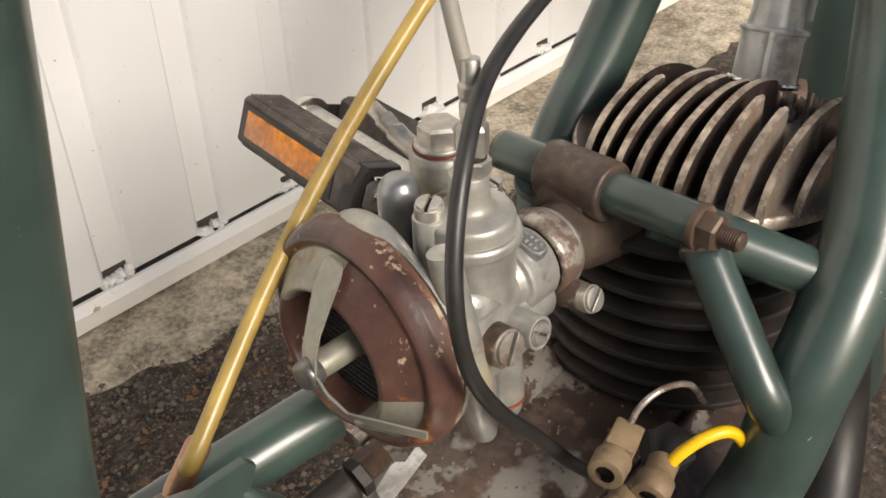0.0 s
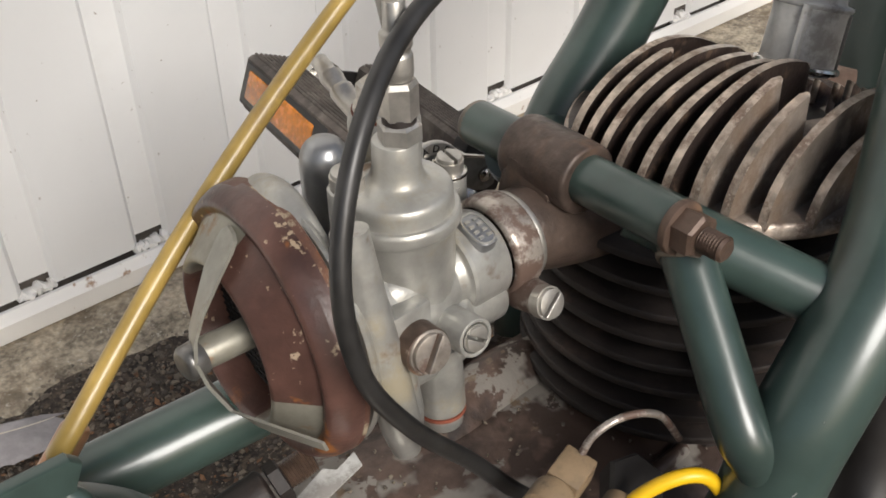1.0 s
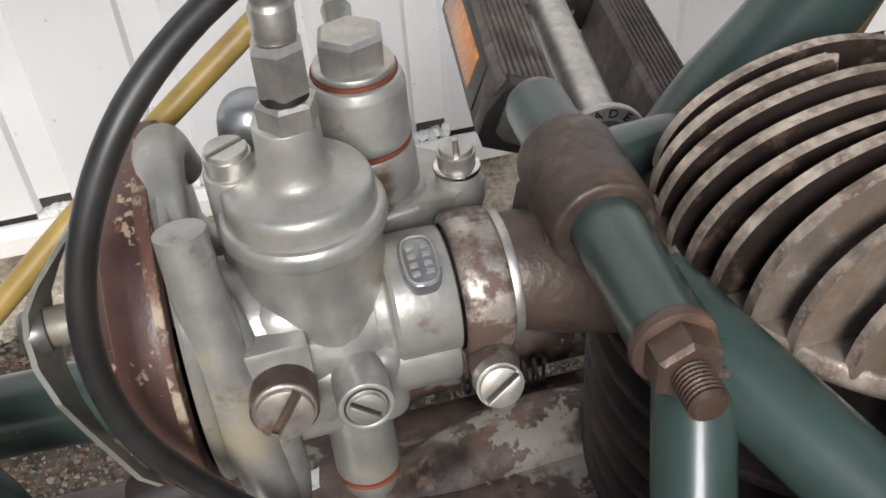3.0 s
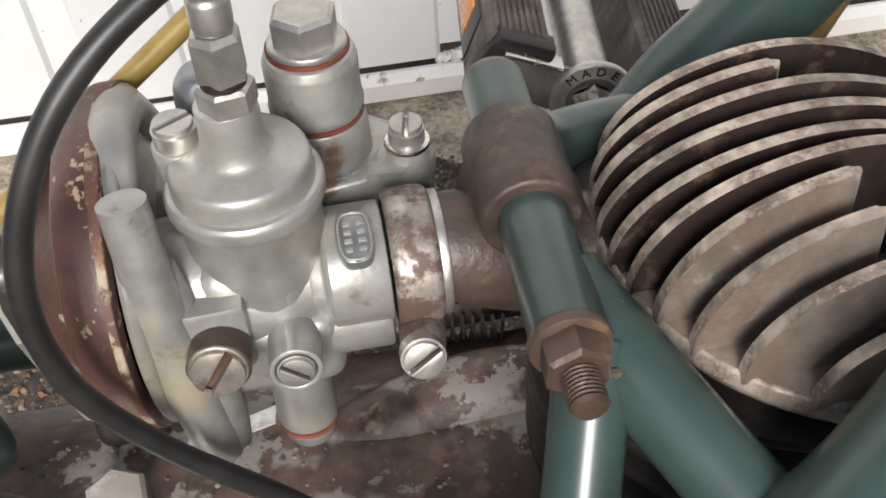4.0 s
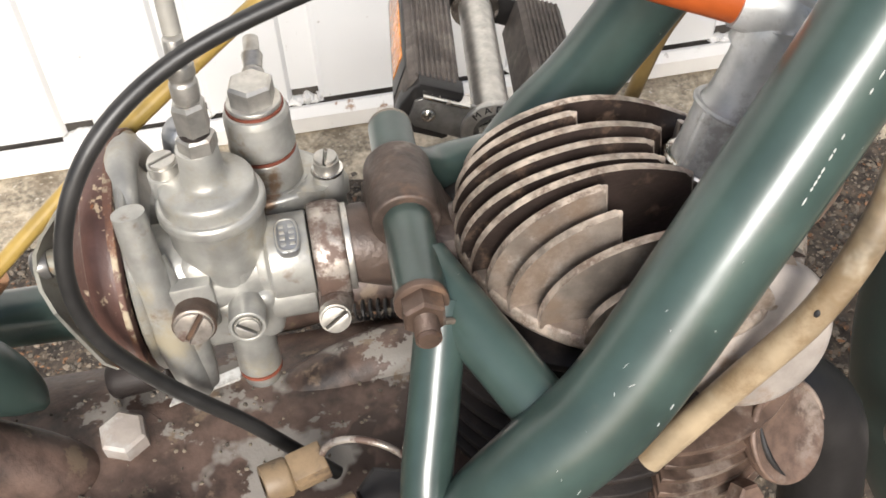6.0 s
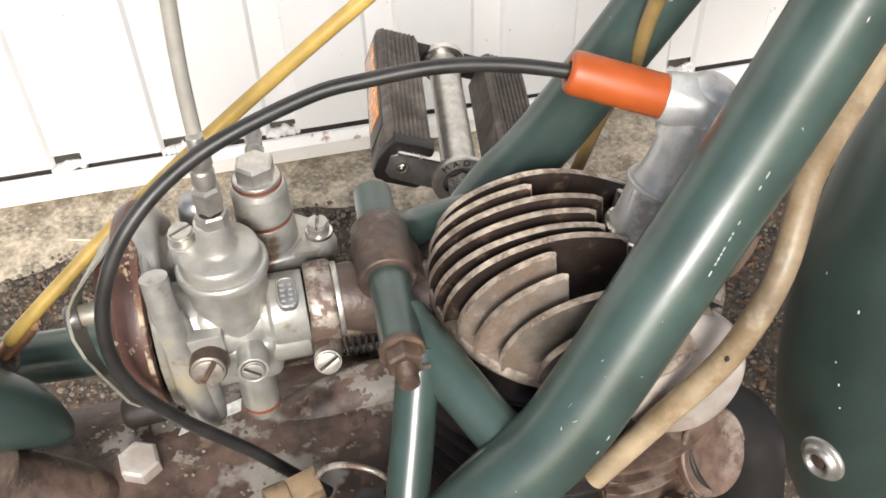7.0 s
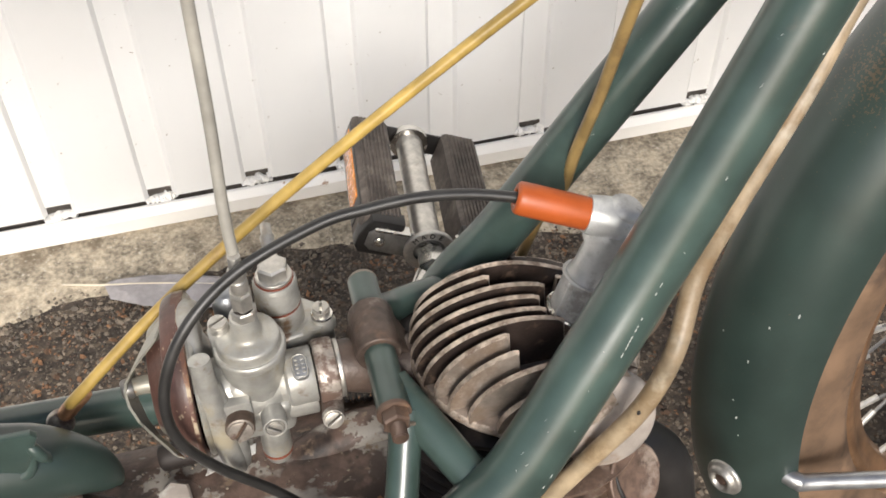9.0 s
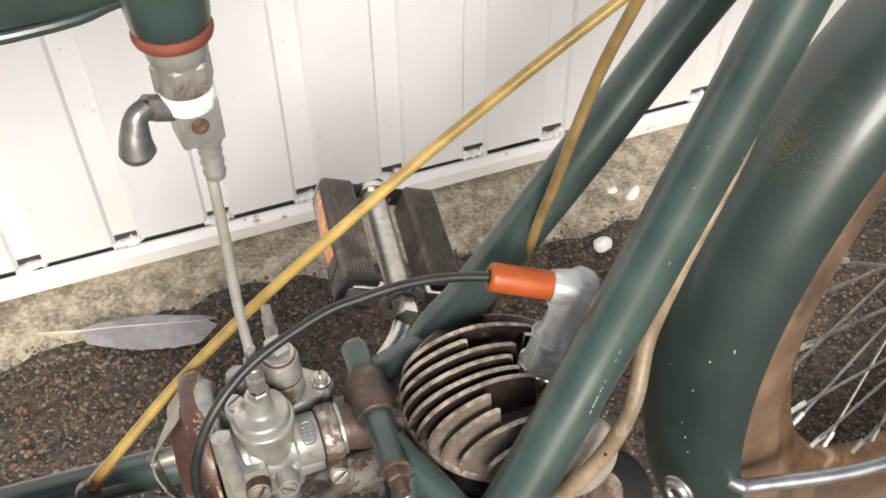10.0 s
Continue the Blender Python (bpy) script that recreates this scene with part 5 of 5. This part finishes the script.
part("guard_stay", tube([(0.545, 0.208, 0.3030), (0.556, 0.196, 0.3000), (0.570, 0.192, 0.2985), (0.675, 0.172, 0.2990), (0.80, 0.172, 0.320), (0.885, 0.225, 0.358)], (0.0052, 0.0066, 0.0062, 0.0060, 0.0060, 0.0060), 18), DOME, guard, "bare steel mudguard stay")

# ---------------------------------------------------------------- fuel tank and tap
tank = bmesh.new()
secs = [(-0.34, 0.4), (-0.30, 0.85), (-0.2, 1.0), (-0.05, 1.0), (0.10, 1.0), (0.17, 0.98), (0.20, 0.93), (0.217, 0.8), (0.224, 0.6)]
corners = []
for cx_, cz_, a0 in ((1, 1, 0), (-1, 1, 90), (-1, -1, 180), (1, -1, 270)):
    for d in (-1, 0, 22, 45, 68, 90, 91):
        a = radians(a0 + max(0, min(90, d)))
        slide = 0.012 if d in (-1, 91) else 0.0
        y, z = cx_ * 0.048 + 0.005 * math.cos(a), cz_ * 0.094 + 0.005 * math.sin(a)
        if slide:
            back = radians(a0 + (-90 if d < 0 else 180))
            y, z = y + slide * math.cos(back), z + slide * math.sin(back)
        corners.append((y, z))
rings = []
for x, g in secs:
    rings.append([tank.verts.new((x, 0.252 + y * g, 0.930 + z * (0.5 + 0.5 * g))) for y, z in corners])
for r, s in zip(rings, rings[1:]):
    for k in range(len(corners)):
        j = (k + 1) % len(corners)
        tank.faces.new((r[k], r[j], s[j], s[k]))
tank.faces.new(rings[0])
tank.faces.new(rings[-1][::-1])
tank_ob = part("fuel_tank", tank, GREEN, moped, "dark green fuel tank")
part("tank_seam", tube([(-0.30, 0.203, 0.8320), (0.0, 0.201, 0.8310), (0.150, 0.2005, 0.8310), (0.186, 0.207, 0.8320)], 0.0022, 10), GREEN, tank_ob)
tx, ty = 0.2010, 0.1930


def up(z):
    return 0.7540 + (z - 0.735) * 0.98


def tap_turned(profile, bevel, m, segs=40):
    return lathe(rounded([(r * 0.92, up(z)) for r, z in profile], bevel), m, segs)


tm = Matrix.Translation((tx, ty, 0))
tap = part("fuel_tap", tap_turned([(0, 0.775), (0.0100, 0.775), (0.0110, 0.778), (0.0110, 0.797), (0.0122, 0.799), (0.0122, 0.806), (0, 0.806)], 0.0007, tm), ALLOY, moped, "alloy fuel tap with a dark lever under the tank")
part("tank_boss", tap_turned([(0, 0.811), (0.0150, 0.811), (0.0158, 0.815), (0.0175, 0.845), (0, 0.845)], 0.0008, tm), GREEN, tap)
part("tap_washer", tap_turned([(0, 0.806), (0.0152, 0.806), (0.0160, 0.8085), (0.0152, 0.811), (0, 0.811)], 0.0005, tm), REDWASHER, tap)
part("tap_hex", hexnut(tm @ Matrix.Translation((0, 0, up(0.785))), 0.0198, 0.0120, 10), ALLOY, tap)
part("sealing_tape", tap_turned([(0, 0.7745), (0.0100, 0.7745), (0.0112, 0.7760), (0.0114, 0.7830), (0.0105, 0.7845), (0, 0.7845)], 0.0008, tm), WHITESTONE, tap, "band of white sealing tape")
part("body_screw", lathe(rounded([(0, -0.004), (0.0034, -0.004), (0.0034, 0.0006), (0.0016, 0.0010), (0, 0.0002)], 0.0003), basis((tx + 0.0015, ty - 0.0076, up(0.7690)), (0.14, -1, 0)), 20), RUST, tap)
part("tap_body", box((0.0170, 0.0148, 0.0198), pose(tx + 0.001, ty, up(0.7690), 0, 0, 8), 0.0014), ALLOY, tap)
part("tap_outlet", tap_turned([(0, 0.760), (0.0062, 0.760), (0.0062, 0.754), (0.0042, 0.753), (0.0054, 0.749), (0.0040, 0.748), (0.0054, 0.744), (0.0040, 0.743), (0.0052, 0.739), (0.0044, 0.7355), (0, 0.7350)], 0.0003, Matrix.Translation((tx + 0.0035, ty + 0.001, 0)), 28), ALLOY, tap)
part("lever_hub", tube([(tx - 0.006, ty - 0.002, up(0.7760)), (tx - 0.012, ty - 0.003, up(0.7785)), (tx - 0.0165, ty - 0.004, up(0.7810))], (0.0050, 0.0052, 0.0046), 20), PLATESTEEL, tap)
part("lever", tube([(tx - 0.0150, ty - 0.005, up(0.7815)), (tx - 0.0200, ty - 0.007, up(0.7790)), (tx - 0.0222, ty - 0.009, up(0.7720)), (tx - 0.0228, ty - 0.010, up(0.7660)), (tx - 0.0228, ty - 0.010, up(0.7635))], (0.0040, 0.0044, 0.0058, 0.0070, 0.0050), 22), PLATESTEEL, tap, "dark lever with a rounded end")

# ---------------------------------------------------------------- things on the ground
feather = thing("feather", "grey feather with a pale quill lying on the ground", "feather")
SH = [Vector((-0.020, 0.835, 0.010)), Vector((0.030, 0.818, 0.012)), Vector((0.075, 0.807, 0.013)), Vector((0.120, 0.795, 0.013)), Vector((0.160, 0.784, 0.012)), Vector((0.188, 0.780, 0.010))]
part("shaft", tube(SH, (0.0011, 0.0016, 0.0014, 0.0011, 0.0008, 0.0004), 8), QUILL, feather, "pale quill")
for side, wid in ((1, (0.012, 0.017, 0.018, 0.017, 0.013, 0.004)), (-1, (0.022, 0.034, 0.040, 0.040, 0.034, 0.008))):
    vb = bmesh.new()
    path = spline(SH[1:], 10)
    w = np.interp(np.linspace(0, 1, len(path)), np.linspace(0, 1, 6), wid)
    prev = None
    for i, q in enumerate(path):
        d = (path[min(i + 1, len(path) - 1)] - path[max(i - 1, 0)]).normalized()
        n = Vector((-d.y, d.x, 0)) * side
        cut = rng.uniform(0.94, 1.02)
        ring = [vb.verts.new(q + Vector((0, 0, 0.0004))), vb.verts.new(q + n * w[i] * 0.5 * cut + d * 0.006 + Vector((0, 0, 0.003 * math.sin(i * 0.3)))), vb.verts.new(q + n * w[i] * cut + d * 0.012 + Vector((0, 0, -0.003)))]
        if prev:
            for k in range(2):
                vb.faces.new((prev[k], prev[k + 1], ring[k + 1], ring[k]))
        prev = ring
    bmesh.ops.solidify(vb, geom=vb.faces[:], thickness=0.0005)
    part("vane", vb, FEATHER, feather)


def stone(m, seed, mat, name, label):
    sb = bmesh.new()
    bmesh.ops.create_icosphere(sb, subdivisions=2, radius=1)
    for v in sb.verts:
        v.co *= 1 + 0.28 * noise.noise(v.co * 1.3 + Vector((seed, 0, 0)))
    sb.transform(m)
    ob = part(name, sb, mat)
    return tagged(ob, label, "stone", "stones on the yard")


stone(pose(0.7305, 0.7194, 0.008) @ Matrix.Diagonal((0.014, 0.011, 0.010, 1)), 1, WHITESTONE, "white_stone", "bright white stone on dark gravelly asphalt")
stone(pose(0.822, 0.800, 0.004, 0, 0, 40) @ Matrix.Diagonal((0.020, 0.009, 0.006, 1)), 3, WHITESTONE, "white_stone", "long white stone chip on the asphalt")
stone(pose(0.795, 0.815, 0.004, 0, 0, 10) @ Matrix.Diagonal((0.010, 0.008, 0.006, 1)), 5, WHITESTONE, "white_stone", "small white stone chip on the asphalt")


def scatter(name, count, area, size, mat, label, flat=0.7, seed=1, leafy=False):
    """Very many small loose bits, as one object."""
    g = np.random.default_rng(seed)
    if leafy:
        base = np.array([(-1, -0.5, 0), (0.2, -0.6, 0.3), (1, 0, 0.1), (0.1, 0.6, -0.2), (-0.9, 0.3, 0.2)])
        faces = [(0, 1, 4), (1, 2, 3), (1, 3, 4)]
    else:
        sb = bmesh.new()
        bmesh.ops.create_icosphere(sb, subdivisions=1, radius=1)
        base = np.array([v.co for v in sb.verts])
        faces = [tuple(v.index for v in f.verts) for f in sb.faces]
        sb.free()
    xa, xb, ya, yb = area
    verts, polys = [], []
    for i in range(count):
        s = size[0] + (size[1] - size[0]) * g.random() ** 2.5
        a = g.random() * 6.283
        q = base * (1 + g.uniform(-0.35, 0.35, (len(base), 1))) * s * np.array([1.0, g.uniform(0.6, 1.0), flat * g.uniform(0.6, 1.1)])
        q = np.stack([q[:, 0] * math.cos(a) - q[:, 1] * math.sin(a), q[:, 0] * math.sin(a) + q[:, 1] * math.cos(a), q[:, 2]], 1)
        q += np.array([g.uniform(xa, xb), g.uniform(ya, yb), s * 0.25 + (0.003 if leafy else 0)])
        polys += [tuple(k + len(base) * i for k in f) for f in faces]
        verts.append(q)
    me = bpy.data.meshes.new(name)
    me.from_pydata([tuple(v) for v in np.concatenate(verts) * K], [], polys)
    me.materials.append(mat)
    return tagged(new(name, me), label, "gravel", kind="stuff")


scatter("gravel", 24000, (-0.4, 1.15, 0.32, 0.80), (0.0008, 0.0036), PEBBLE, "loose grit and small pebbles on dark asphalt", seed=2)
scatter("gravel", 4200, (-0.5, 1.3, 0.755, 0.86), (0.0010, 0.0045), PEBBLE, "grit spilling over the edge of the concrete", seed=8)
scatter("gravel", 2200, (-0.5, 1.3, 0.80, 0.93), (0.0008, 0.0028), PEBBLE, "fine grit lying on the concrete strip", seed=3)
scatter("gravel", 6500, (-0.4, 1.15, 0.32, 0.80), (0.0008, 0.0032), RUSTPEBBLE, "rust-brown grit among the pebbles on the asphalt", seed=12)
scatter("leaf_litter", 2200, (-0.5, 1.25, 0.42, 0.78), (0.0018, 0.0060), LEAFBIT, "crumbled brown leaf bits on the asphalt", 0.8, 5, True)
